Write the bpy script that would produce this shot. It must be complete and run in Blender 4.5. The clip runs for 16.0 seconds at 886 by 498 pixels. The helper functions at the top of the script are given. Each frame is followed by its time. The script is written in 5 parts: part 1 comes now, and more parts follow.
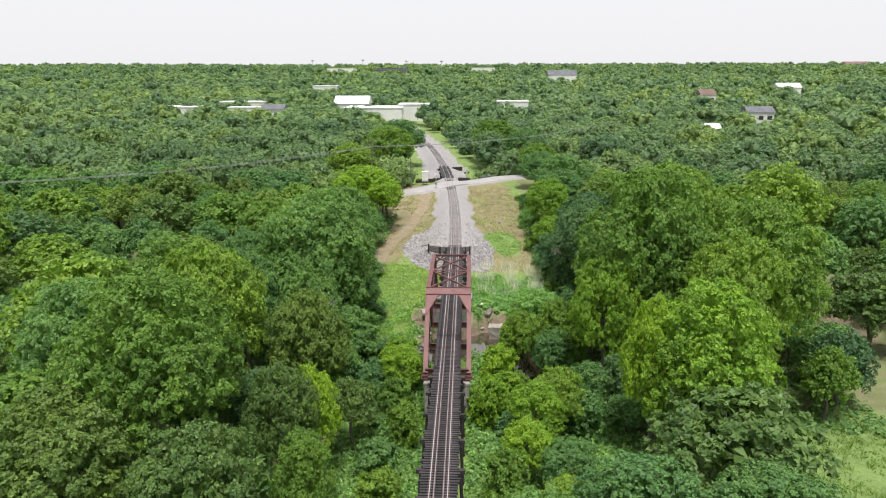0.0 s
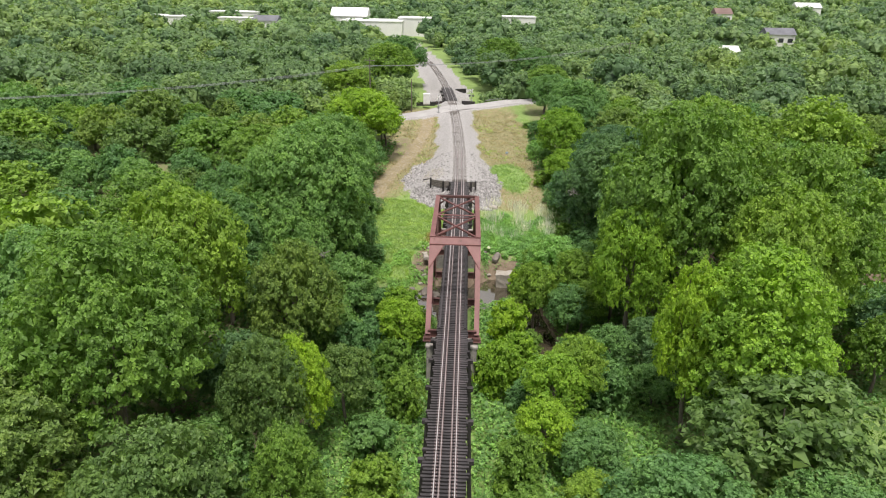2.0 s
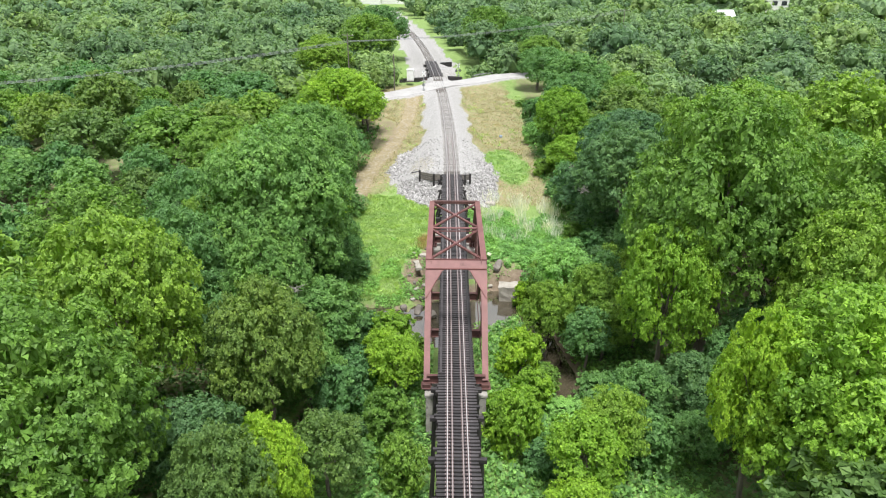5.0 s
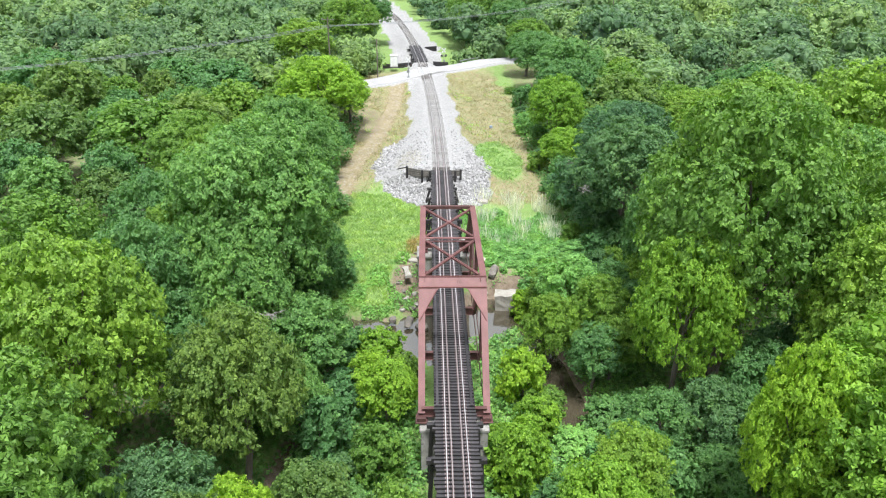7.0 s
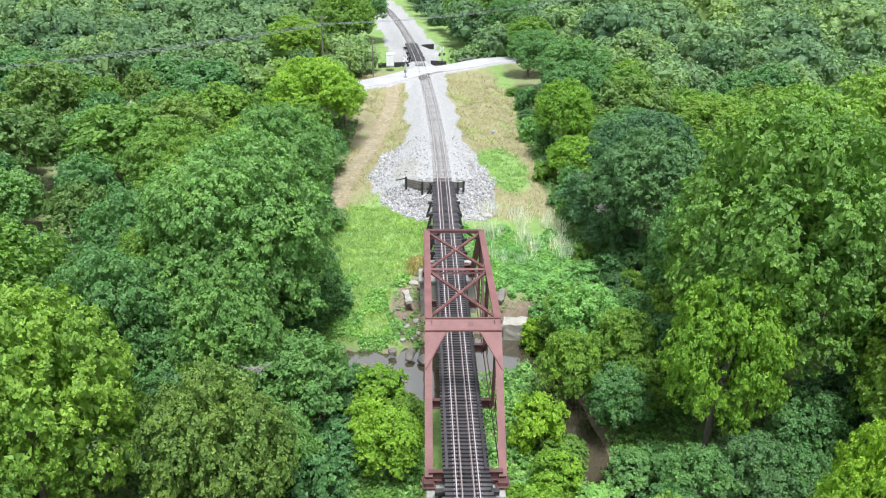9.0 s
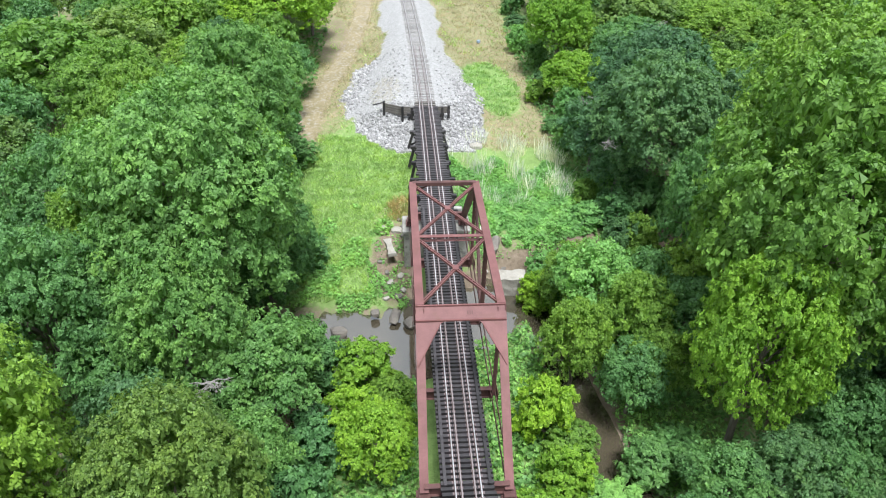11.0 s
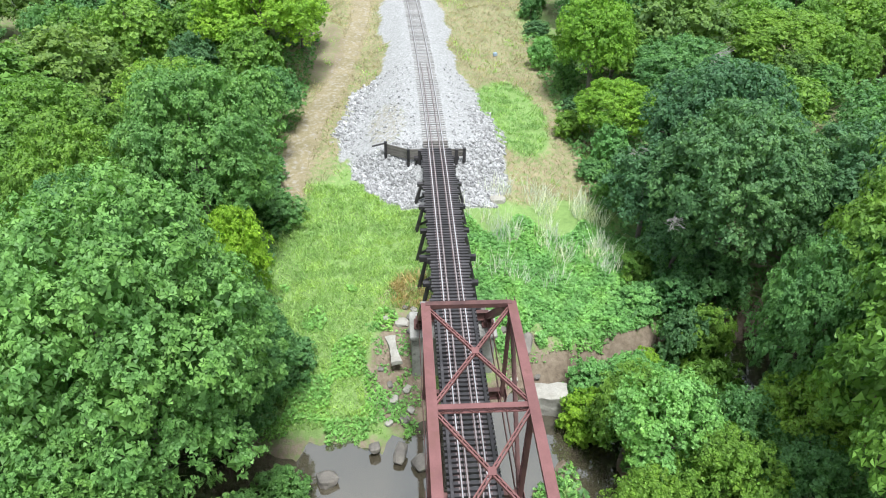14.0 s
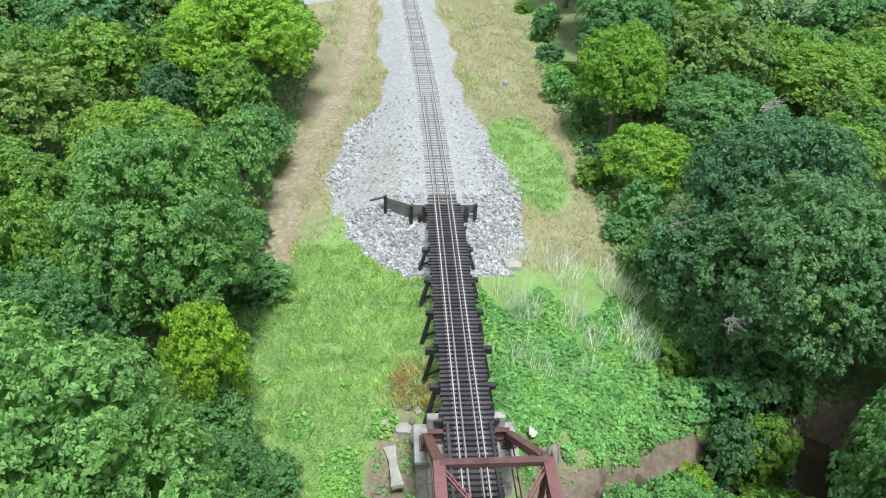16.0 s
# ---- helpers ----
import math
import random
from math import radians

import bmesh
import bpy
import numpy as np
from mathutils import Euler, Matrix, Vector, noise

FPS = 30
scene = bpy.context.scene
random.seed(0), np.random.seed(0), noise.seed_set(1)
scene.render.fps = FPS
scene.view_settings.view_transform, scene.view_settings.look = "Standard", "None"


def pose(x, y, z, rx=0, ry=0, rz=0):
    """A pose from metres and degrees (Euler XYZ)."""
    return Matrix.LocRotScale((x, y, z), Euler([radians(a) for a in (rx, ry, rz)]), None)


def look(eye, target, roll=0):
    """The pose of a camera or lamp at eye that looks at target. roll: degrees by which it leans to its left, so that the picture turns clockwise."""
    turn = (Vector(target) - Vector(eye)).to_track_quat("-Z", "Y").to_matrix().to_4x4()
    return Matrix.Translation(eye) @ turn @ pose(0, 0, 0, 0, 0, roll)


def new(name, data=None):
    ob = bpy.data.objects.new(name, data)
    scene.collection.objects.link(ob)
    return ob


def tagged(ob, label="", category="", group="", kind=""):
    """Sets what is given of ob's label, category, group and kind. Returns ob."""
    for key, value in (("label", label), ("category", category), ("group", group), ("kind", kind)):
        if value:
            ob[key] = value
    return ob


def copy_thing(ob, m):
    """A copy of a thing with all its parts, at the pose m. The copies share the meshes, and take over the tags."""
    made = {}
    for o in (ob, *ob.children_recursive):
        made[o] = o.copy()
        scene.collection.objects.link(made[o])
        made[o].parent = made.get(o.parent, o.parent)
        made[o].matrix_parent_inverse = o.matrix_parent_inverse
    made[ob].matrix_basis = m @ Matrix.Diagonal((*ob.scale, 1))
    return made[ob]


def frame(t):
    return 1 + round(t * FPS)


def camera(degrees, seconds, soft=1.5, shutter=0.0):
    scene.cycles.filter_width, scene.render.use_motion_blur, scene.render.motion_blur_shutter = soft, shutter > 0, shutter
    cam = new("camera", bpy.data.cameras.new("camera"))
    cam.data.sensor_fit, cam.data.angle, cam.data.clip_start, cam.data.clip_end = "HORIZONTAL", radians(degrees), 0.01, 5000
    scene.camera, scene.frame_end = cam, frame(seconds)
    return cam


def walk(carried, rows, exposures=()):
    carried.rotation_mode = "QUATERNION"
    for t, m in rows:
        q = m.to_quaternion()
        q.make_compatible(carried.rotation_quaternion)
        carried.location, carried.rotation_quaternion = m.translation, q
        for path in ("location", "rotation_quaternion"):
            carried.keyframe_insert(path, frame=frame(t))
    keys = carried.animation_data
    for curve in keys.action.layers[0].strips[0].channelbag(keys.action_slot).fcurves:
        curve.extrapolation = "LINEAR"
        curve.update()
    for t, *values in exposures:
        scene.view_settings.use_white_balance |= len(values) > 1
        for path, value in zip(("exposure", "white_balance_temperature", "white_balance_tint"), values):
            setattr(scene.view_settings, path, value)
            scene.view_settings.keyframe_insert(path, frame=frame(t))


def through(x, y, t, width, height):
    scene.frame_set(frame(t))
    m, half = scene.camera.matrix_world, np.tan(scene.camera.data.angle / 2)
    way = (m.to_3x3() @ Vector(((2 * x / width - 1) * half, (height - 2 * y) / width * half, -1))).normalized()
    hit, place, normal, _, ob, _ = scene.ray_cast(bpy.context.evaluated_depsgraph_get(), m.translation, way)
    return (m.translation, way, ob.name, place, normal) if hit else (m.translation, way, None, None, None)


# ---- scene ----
cam = camera(66.0, 16.0, soft=1.1)
PATH = [
    (0, (2.091, -1.073, 33.115), (2.024, 0.86, 32.607), -0.1),
    (0.5, (1.832, 1.522, 33.129), (1.765, 3.456, 32.623), -0.2),
    (1, (1.592, 4.135, 33.144), (1.525, 6.069, 32.64), -0.2),
    (1.5, (1.244, 6.741, 33.112), (1.178, 8.665, 32.571), -0.1),
    (2, (0.741, 9.386, 33.144), (0.686, 11.247, 32.412), 1.1),
    (2.5, (0.314, 12.039, 33.229), (0.261, 13.866, 32.418), 0.6),
    (3, (-0.04, 14.575, 33.325), (-0.091, 16.4, 32.509), 0.8),
    (3.5, (-0.32, 16.847, 33.391), (-0.369, 18.672, 32.575), 0.7),
    (6.3, (-1.64, 27.478, 33.332), (-1.616, 29.303, 32.515), 0.3),
    (6.5, (-1.736, 28.164, 33.329), (-1.712, 29.977, 32.485), 0.3),
    (7, (-1.995, 29.753, 33.306), (-1.952, 31.557, 32.443), 0.5),
    (7.5, (-2.236, 31.304, 33.311), (-2.192, 33.107, 32.447), 0.4),
    (8, (-2.52, 32.953, 33.311), (-2.471, 34.754, 32.443), 0.6),
    (8.5, (-2.786, 34.892, 33.326), (-2.735, 36.691, 32.452), 0.8),
    (10.8, (-3.704, 46.028, 33.662), (-3.573, 47.723, 32.609), 1.2),
    (11, (-3.741, 47.138, 33.678), (-3.611, 48.777, 32.539), 1.4),
    (11.5, (-3.83, 50.022, 33.68), (-3.701, 51.619, 32.482), 1.3),
    (12, (-3.884, 53.027, 33.621), (-3.757, 54.623, 32.422), 1.4),
    (12.5, (-3.91, 56.091, 33.561), (-3.783, 57.688, 32.363), 1.6),
    (13, (-3.94, 59.132, 33.495), (-3.814, 60.73, 32.299), 1.6),
    (13.5, (-3.988, 62.086, 33.422), (-3.861, 63.684, 32.226), 1.6),
    (14, (-3.971, 64.91, 33.348), (-3.844, 66.509, 32.154), 1.6),
    (14.5, (-3.97, 67.719, 33.366), (-3.843, 69.318, 32.171), 1.7),
    (15, (-4.085, 70.491, 33.407), (-3.954, 72.086, 32.208), 1.7),
    (15.5, (-4.312, 73.2, 33.439), (-4.174, 74.793, 32.238), 2.3),
    (16, (-4.566, 76.021, 33.445), (-4.419, 77.611, 32.24), 2.8),
]
walk(cam, [(t, look(eye, target, roll)) for t, eye, target, roll in PATH], [(0, 0.26, 6450, 13), (1.0, 0.26, 6450, 13), (2.5, 0.36, 6700, 13), (3.5, 0.5, 6550, 11), (7, 0.84, 6000, 8), (11, 0.76, 5850, 7), (13, 0.82, 5850, 6), (15, 0.64, 5750, 4), (16, 0.54, 5700, 3)])

# ---- daylight ----
world = bpy.data.worlds.new("overcast_sky")
scene.world = world
world.use_nodes = True
wn, wl = world.node_tree.nodes, world.node_tree.links
sky = wn.new("ShaderNodeTexSky")
sky.sky_type, sky.sun_disc = "NISHITA", False
sky.sun_elevation, sky.sun_rotation = radians(70), radians(170)
sky.dust_density = 3.0
cloud = wn.new("ShaderNodeMix")
cloud.data_type = "RGBA"
cloud.inputs["Factor"].default_value = 0.88
cloud.inputs["B"].default_value = (8.1, 8.15, 8.2, 1)
wl.new(sky.outputs["Color"], cloud.inputs["A"])
wl.new(cloud.outputs["Result"], wn["Background"].inputs["Color"])
wn["Background"].inputs["Strength"].default_value = 0.1
sun = new("sun", bpy.data.lights.new("sun", "SUN"))
sun.data.energy, sun.data.angle, sun.data.color = 3.9, radians(12), (1.0, 0.96, 0.9)
sun.matrix_world = look((0, 0, 0), (-math.sin(radians(10)) * math.cos(radians(70)), math.cos(radians(10)) * math.cos(radians(70)), -math.sin(radians(70))))

# ---- materials ----
def material(name):
    m = bpy.data.materials.new(name)
    m.use_nodes = True
    return m, m.node_tree.nodes, m.node_tree.links, m.node_tree.nodes["Principled BSDF"]


def noise_tex(n, l, scale, detail=4, rough=0.6, space="Object", stretch=None):
    co = n.new("ShaderNodeTexCoord")
    t = n.new("ShaderNodeTexNoise")
    t.inputs["Scale"].default_value, t.inputs["Detail"].default_value, t.inputs["Roughness"].default_value = scale, detail, rough
    if stretch:
        mp = n.new("ShaderNodeMapping")
        mp.inputs["Scale"].default_value = stretch
        l.new(co.outputs[space], mp.inputs["Vector"])
        l.new(mp.outputs["Vector"], t.inputs["Vector"])
    else:
        l.new(co.outputs[space], t.inputs["Vector"])
    return t.outputs["Fac"]


def ramp(n, l, fac, stops):
    r = n.new("ShaderNodeValToRGB")
    while len(r.color_ramp.elements) < len(stops):
        r.color_ramp.elements.new(0.5)
    for e, (p, c) in zip(r.color_ramp.elements, stops):
        e.position, e.color = p, (*c, 1) if len(c) == 3 else c
    l.new(fac, r.inputs["Fac"])
    return r.outputs["Color"]


def mix(n, l, fac, a, b, mode="MIX"):
    m = n.new("ShaderNodeMix")
    m.data_type, m.blend_type = "RGBA", mode
    for key, v in (("Factor", fac), ("A", a), ("B", b)):
        if isinstance(v, (int, float)):
            m.inputs[key].default_value = v
        elif isinstance(v, tuple):
            m.inputs[key].default_value = (*v, 1)
        else:
            l.new(v, m.inputs[key])
    return m.outputs["Result"]


def bump(n, l, b, height, strength, distance):
    k = n.new("ShaderNodeBump")
    k.inputs["Strength"].default_value, k.inputs["Distance"].default_value = strength, distance
    l.new(height, k.inputs["Height"])
    l.new(k.outputs["Normal"], b.inputs["Normal"])


def surface(name, dark, light, scale, rough=0.8, metal=0.0, fine=25.0, relief=0.01, wear=None, island=0.0, stretch=None):
    """A worn, mottled surface: two scales of variation, relief, and optional patches of wear."""
    m, n, l, b = material(name)
    big = noise_tex(n, l, scale, stretch=stretch)
    col = ramp(n, l, big, [(0.3, dark), (0.7, light)])
    small = noise_tex(n, l, fine)
    col = mix(n, l, 0.35, col, ramp(n, l, small, [(0.3, (0.35, 0.35, 0.35)), (0.7, (1, 1, 1))]), "MULTIPLY")
    if wear:
        w = ramp(n, l, noise_tex(n, l, scale * 2.3, 6), [(0.55, (0, 0, 0)), (0.66, (1, 1, 1))])
        col = mix(n, l, w, col, wear)
    if island:
        g = n.new("ShaderNodeNewGeometry")
        o = n.new("ShaderNodeObjectInfo")
        a = n.new("ShaderNodeMath")
        a.operation = "ADD"
        l.new(g.outputs["Random Per Island"], a.inputs[0])
        l.new(o.outputs["Random"], a.inputs[1])
        f = n.new("ShaderNodeMath")
        f.operation = "FRACT"
        l.new(a.outputs[0], f.inputs[0])
        col = mix(n, l, 1.0, col, ramp(n, l, f.outputs[0], [(0, (1 - island,) * 3), (1, (1 + island * 0.4,) * 3)]), "MULTIPLY")
    l.new(col, b.inputs["Base Color"])
    b.inputs["Roughness"].default_value, b.inputs["Metallic"].default_value = rough, metal
    bump(n, l, b, small, 0.5, relief)
    return m


def leaves(name, dark, light, through=0.34, patch_scale=0.45, contrast=0.6, species=False):
    """Foliage: each leaf and each plant a little different, some light passing through."""
    m, n, l, b = material(name)
    g = n.new("ShaderNodeNewGeometry")
    o = n.new("ShaderNodeObjectInfo")
    col = ramp(n, l, g.outputs["Random Per Island"], [(0.0, dark), (0.75, light), (1.0, tuple(min(1, c * 1.25) for c in light))])
    patch = noise_tex(n, l, patch_scale, 3)
    col = mix(n, l, contrast, col, ramp(n, l, patch, [(0.32, (0.55, 0.66, 0.68)), (0.5, (1, 1, 1)), (0.68, (1.3, 1.2, 0.85))]), "MULTIPLY")
    col = mix(n, l, 1.0, col, ramp(n, l, o.outputs["Random"], [(0, (0.82, 0.88, 0.95)), (0.5, (1, 1, 1)), (1, (1.28, 1.18, 0.95))]), "MULTIPLY")
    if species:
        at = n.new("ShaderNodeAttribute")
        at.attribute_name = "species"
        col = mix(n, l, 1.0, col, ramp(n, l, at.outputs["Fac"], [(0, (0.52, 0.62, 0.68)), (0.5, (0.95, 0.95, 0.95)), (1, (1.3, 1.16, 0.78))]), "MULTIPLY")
    l.new(col, b.inputs["Base Color"])
    b.inputs["Roughness"].default_value = 0.55
    b.inputs["Specular IOR Level"].default_value = 0.35
    tr = n.new("ShaderNodeBsdfTranslucent")
    l.new(mix(n, l, 1.0, col, (1.1, 1.25, 0.5), "MULTIPLY"), tr.inputs["Color"])
    ms = n.new("ShaderNodeMixShader")
    ms.inputs[0].default_value = through
    l.new(b.outputs[0], ms.inputs[1])
    l.new(tr.outputs[0], ms.inputs[2])
    l.new(ms.outputs[0], n["Material Output"].inputs["Surface"])
    return m


LEAF = {
    "bright": leaves("leaf_bright", (0.135, 0.255, 0.022), (0.24, 0.4, 0.04)),
    "light": leaves("leaf_light", (0.1, 0.19, 0.026), (0.18, 0.31, 0.05)),
    "mid": leaves("leaf_mid", (0.078, 0.172, 0.05), (0.14, 0.278, 0.088)),
    "dark": leaves("leaf_dark", (0.064, 0.14, 0.056), (0.115, 0.222, 0.088)),
    "olive": leaves("leaf_olive", (0.08, 0.148, 0.034), (0.145, 0.235, 0.058)),
    "weed": leaves("leaf_weed", (0.14, 0.28, 0.075), (0.22, 0.42, 0.13)),
    # Greyed, bluish green for the distant trees: haze mixed into the leaf colour.
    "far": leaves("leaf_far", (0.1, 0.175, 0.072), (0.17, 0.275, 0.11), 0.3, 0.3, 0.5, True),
    "straw": leaves("leaf_straw", (0.25, 0.205, 0.115), (0.42, 0.355, 0.215)),
    "grass": leaves("leaf_grass", (0.23, 0.35, 0.1), (0.35, 0.5, 0.18)),
    "stalk": leaves("dead_stalk", (0.6, 0.58, 0.53), (0.8, 0.78, 0.72), 0.3),
    "flower": leaves("white_blossom", (0.6, 0.6, 0.52), (0.8, 0.8, 0.74), 0.3),
}
BARK = surface("bark", (0.09, 0.075, 0.06), (0.2, 0.17, 0.14), 3, 0.9, relief=0.03, stretch=(1, 1, 0.2))
DEADWOOD = surface("dead_wood", (0.2, 0.18, 0.16), (0.36, 0.34, 0.31), 3, 0.85, relief=0.01)
PAINT = surface("oxide_paint", (0.135, 0.053, 0.05), (0.205, 0.086, 0.081), 0.7, 0.6, 0.05, 14, 0.004, wear=(0.13, 0.055, 0.045))
PAINT_DARK = surface("rusty_steel", (0.075, 0.035, 0.032), (0.15, 0.07, 0.062), 1.2, 0.65, 0.2, 14, 0.006)
TIMBER = surface("creosote_timber", (0.022, 0.019, 0.021), (0.06, 0.052, 0.055), 1.5, 0.6, 0, 18, 0.01, island=0.5)
OLD_TIMBER = surface("grey_timber", (0.11, 0.095, 0.085), (0.22, 0.2, 0.18), 1.5, 0.85, 0, 18, 0.012, island=0.3, stretch=(0.3, 1, 1))
TIE = surface("weathered_tie", (0.13, 0.115, 0.105), (0.25, 0.23, 0.215), 2, 0.8, 0, 20, 0.01, island=0.45)
RAIL = surface("rail_side", (0.09, 0.058, 0.05), (0.16, 0.1, 0.088), 2, 0.55, 0.4, 30, 0.002)
GUARD_TOP = surface("worn_guard_rail", (0.3, 0.25, 0.25), (0.42, 0.37, 0.37), 0.8, 0.4, 0.5, 40, 0.0005)
RAIL_TOP = surface("rail_head", (0.66, 0.62, 0.62), (0.8, 0.77, 0.77), 0.6, 0.3, 0.85, 40, 0.0005)
PLATE = surface("tie_plate", (0.16, 0.12, 0.12), (0.3, 0.24, 0.24), 3, 0.5, 0.5, 30, 0.002)
STONE = surface("ballast_stone", (0.28, 0.27, 0.268), (0.52, 0.505, 0.5), 2, 0.9, 0, 12, 0.03, island=0.45)
PALE_STONE = surface("pale_limestone", (0.27, 0.245, 0.21), (0.44, 0.41, 0.36), 0.9, 0.9, 0, 9, 0.03, wear=(0.28, 0.26, 0.23))
DARK_STONE = surface("mossy_stone", (0.1, 0.09, 0.08), (0.24, 0.21, 0.18), 0.9, 0.85, 0, 9, 0.04)
CONCRETE = surface("old_concrete", (0.2, 0.19, 0.17), (0.4, 0.38, 0.35), 0.6, 0.9, 0, 10, 0.01, wear=(0.13, 0.12, 0.11))
ROAD = surface("pale_chip_seal", (0.3, 0.29, 0.285), (0.4, 0.39, 0.385), 0.25, 0.9, 0, 14, 0.006)
WHITE = surface("white_paint", (0.66, 0.66, 0.66), (0.8, 0.8, 0.8), 1, 0.5, 0, 20, 0.001)
GALVANISED = surface("galvanised_steel", (0.32, 0.33, 0.34), (0.5, 0.51, 0.52), 3, 0.4, 0.7, 20, 0.001)
BLACK = surface("black_metal", (0.02, 0.02, 0.02), (0.04, 0.04, 0.04), 3, 0.5, 0, 20, 0.001)
WALL = surface("pale_wall", (0.6, 0.6, 0.59), (0.74, 0.74, 0.73), 0.05, 0.85, 0, 2, 0.002)
ROOF_WHITE = surface("white_membrane_roof", (0.68, 0.69, 0.7), (0.82, 0.82, 0.83), 0.05, 0.6, 0, 1, 0.002)
ROOF_GREY = surface("grey_shingle_roof", (0.1, 0.105, 0.12), (0.18, 0.185, 0.21), 0.2, 0.85, 0, 3, 0.01)
ROOF_RED = surface("red_tile_roof", (0.15, 0.1, 0.09), (0.22, 0.15, 0.13), 0.1, 0.85, 0, 2, 0.01)
PANE = surface("dark_window_glass", (0.03, 0.035, 0.04), (0.06, 0.065, 0.07), 0.5, 0.15, 0, 2, 0.0005)


def water_material():
    m, n, l, b = material("creek_water")
    l.new(ramp(n, l, noise_tex(n, l, 0.15), [(0.35, (0.05, 0.042, 0.028)), (0.65, (0.08, 0.066, 0.044))]), b.inputs["Base Color"])
    b.inputs["Roughness"].default_value = 0.04
    b.inputs["IOR"].default_value = 1.8
    b.inputs["Specular IOR Level"].default_value = 1.0
    bump(n, l, b, noise_tex(n, l, 1.6, 2, stretch=(1, 2.2, 1)), 0.25, 0.02)
    return m


def ground_material():
    """Grass, straw, soil and gravel by the plan's cover map, broken up by noise."""
    m, n, l, b = material("ground_cover")
    a = n.new("ShaderNodeAttribute")
    a.attribute_name = "cover"
    sep = n.new("ShaderNodeSeparateColor")
    l.new(a.outputs["Color"], sep.inputs[0])
    n1, n2, n3 = noise_tex(n, l, 0.35, 5), noise_tex(n, l, 2.2, 5), noise_tex(n, l, 9.0, 4)
    green = mix(n, l, 0.5, ramp(n, l, n1, [(0.3, (0.15, 0.22, 0.07)), (0.7, (0.27, 0.38, 0.13))]), ramp(n, l, n2, [(0.3, (0.1, 0.16, 0.045)), (0.7, (0.25, 0.36, 0.11))]))
    straw = mix(n, l, 0.5, ramp(n, l, n1, [(0.35, (0.2, 0.16, 0.09)), (0.7, (0.36, 0.29, 0.19))]), ramp(n, l, n2, [(0.3, (0.18, 0.165, 0.08)), (0.7, (0.37, 0.305, 0.2))]))
    soil = mix(n, l, 0.5, ramp(n, l, n1, [(0.35, (0.13, 0.095, 0.065)), (0.7, (0.28, 0.22, 0.165))]), ramp(n, l, n2, [(0.3, (0.11, 0.08, 0.055)), (0.7, (0.33, 0.27, 0.2))]))
    vor = n.new("ShaderNodeTexVoronoi")
    vor.inputs["Scale"].default_value = 7.0
    co = n.new("ShaderNodeTexCoord")
    l.new(co.outputs["Object"], vor.inputs["Vector"])
    sepv = n.new("ShaderNodeSeparateColor")
    l.new(vor.outputs["Color"], sepv.inputs[0])
    gravel = mix(n, l, 0.4, ramp(n, l, sepv.outputs[0], [(0, (0.19, 0.184, 0.18)), (1, (0.46, 0.45, 0.445))]), ramp(n, l, n2, [(0.3, (0.24, 0.23, 0.222)), (0.7, (0.41, 0.4, 0.395))]))

    def broken(channel):
        add = n.new("ShaderNodeMath")
        add.operation = "ADD"
        l.new(sep.outputs[channel], add.inputs[0])
        sub = n.new("ShaderNodeMath")
        sub.operation = "MULTIPLY_ADD"
        l.new(n2, sub.inputs[0])
        sub.inputs[1].default_value, sub.inputs[2].default_value = 0.9, -0.45
        l.new(sub.outputs[0], add.inputs[1])
        return ramp(n, l, add.outputs[0], [(0.36, (0, 0, 0)), (0.64, (1, 1, 1))])

    col = mix(n, l, broken(0), green, straw)
    col = mix(n, l, broken(1), col, soil)
    col = mix(n, l, broken(2), col, gravel)
    col = mix(n, l, 0.4, col, ramp(n, l, n3, [(0.3, (0.45, 0.45, 0.45)), (0.7, (1, 1, 1))]), "MULTIPLY")
    l.new(col, b.inputs["Base Color"])
    b.inputs["Roughness"].default_value = 0.95
    b.inputs["Specular IOR Level"].default_value = 0.15
    bump(n, l, b, n3, 0.8, 0.08)
    return m


# ---- building helpers ----
def part(name, bm, mat, parent=None, label=""):
    """One bmesh as one mesh object, under a thing or a part."""
    me = bpy.data.meshes.new(name)
    bm.to_mesh(me)
    bm.free()
    me.materials.append(mat)
    ob = new(name, me)
    if parent:
        ob.parent = parent
    return tagged(ob, label)


def thing(name, label, category, group="", kind="", at=(0, 0, 0)):
    ob = tagged(new(name), label, category, group, kind)
    ob.location = at
    return ob


def array_mesh(name, verts, faces, mat, smooth=False):
    """A mesh from numpy arrays of vertices and of equal-sided faces."""
    me = bpy.data.meshes.new(name)
    verts, faces = np.asarray(verts, np.float32), np.asarray(faces, np.int32)
    k = faces.shape[1]
    me.vertices.add(len(verts))
    me.vertices.foreach_set("co", verts.ravel())
    me.loops.add(faces.size)
    me.loops.foreach_set("vertex_index", faces.ravel())
    me.polygons.add(len(faces))
    me.polygons.foreach_set("loop_start", np.arange(len(faces), dtype=np.int32) * k)
    me.polygons.foreach_set("loop_total", np.full(len(faces), k, np.int32))
    me.polygons.foreach_set("use_smooth", np.full(len(faces), smooth))
    me.update()
    me.materials.append(mat)
    return me


def box(bm, size, m):
    return bmesh.ops.create_cube(bm, size=1, matrix=m @ Matrix.Diagonal((*size, 1)))


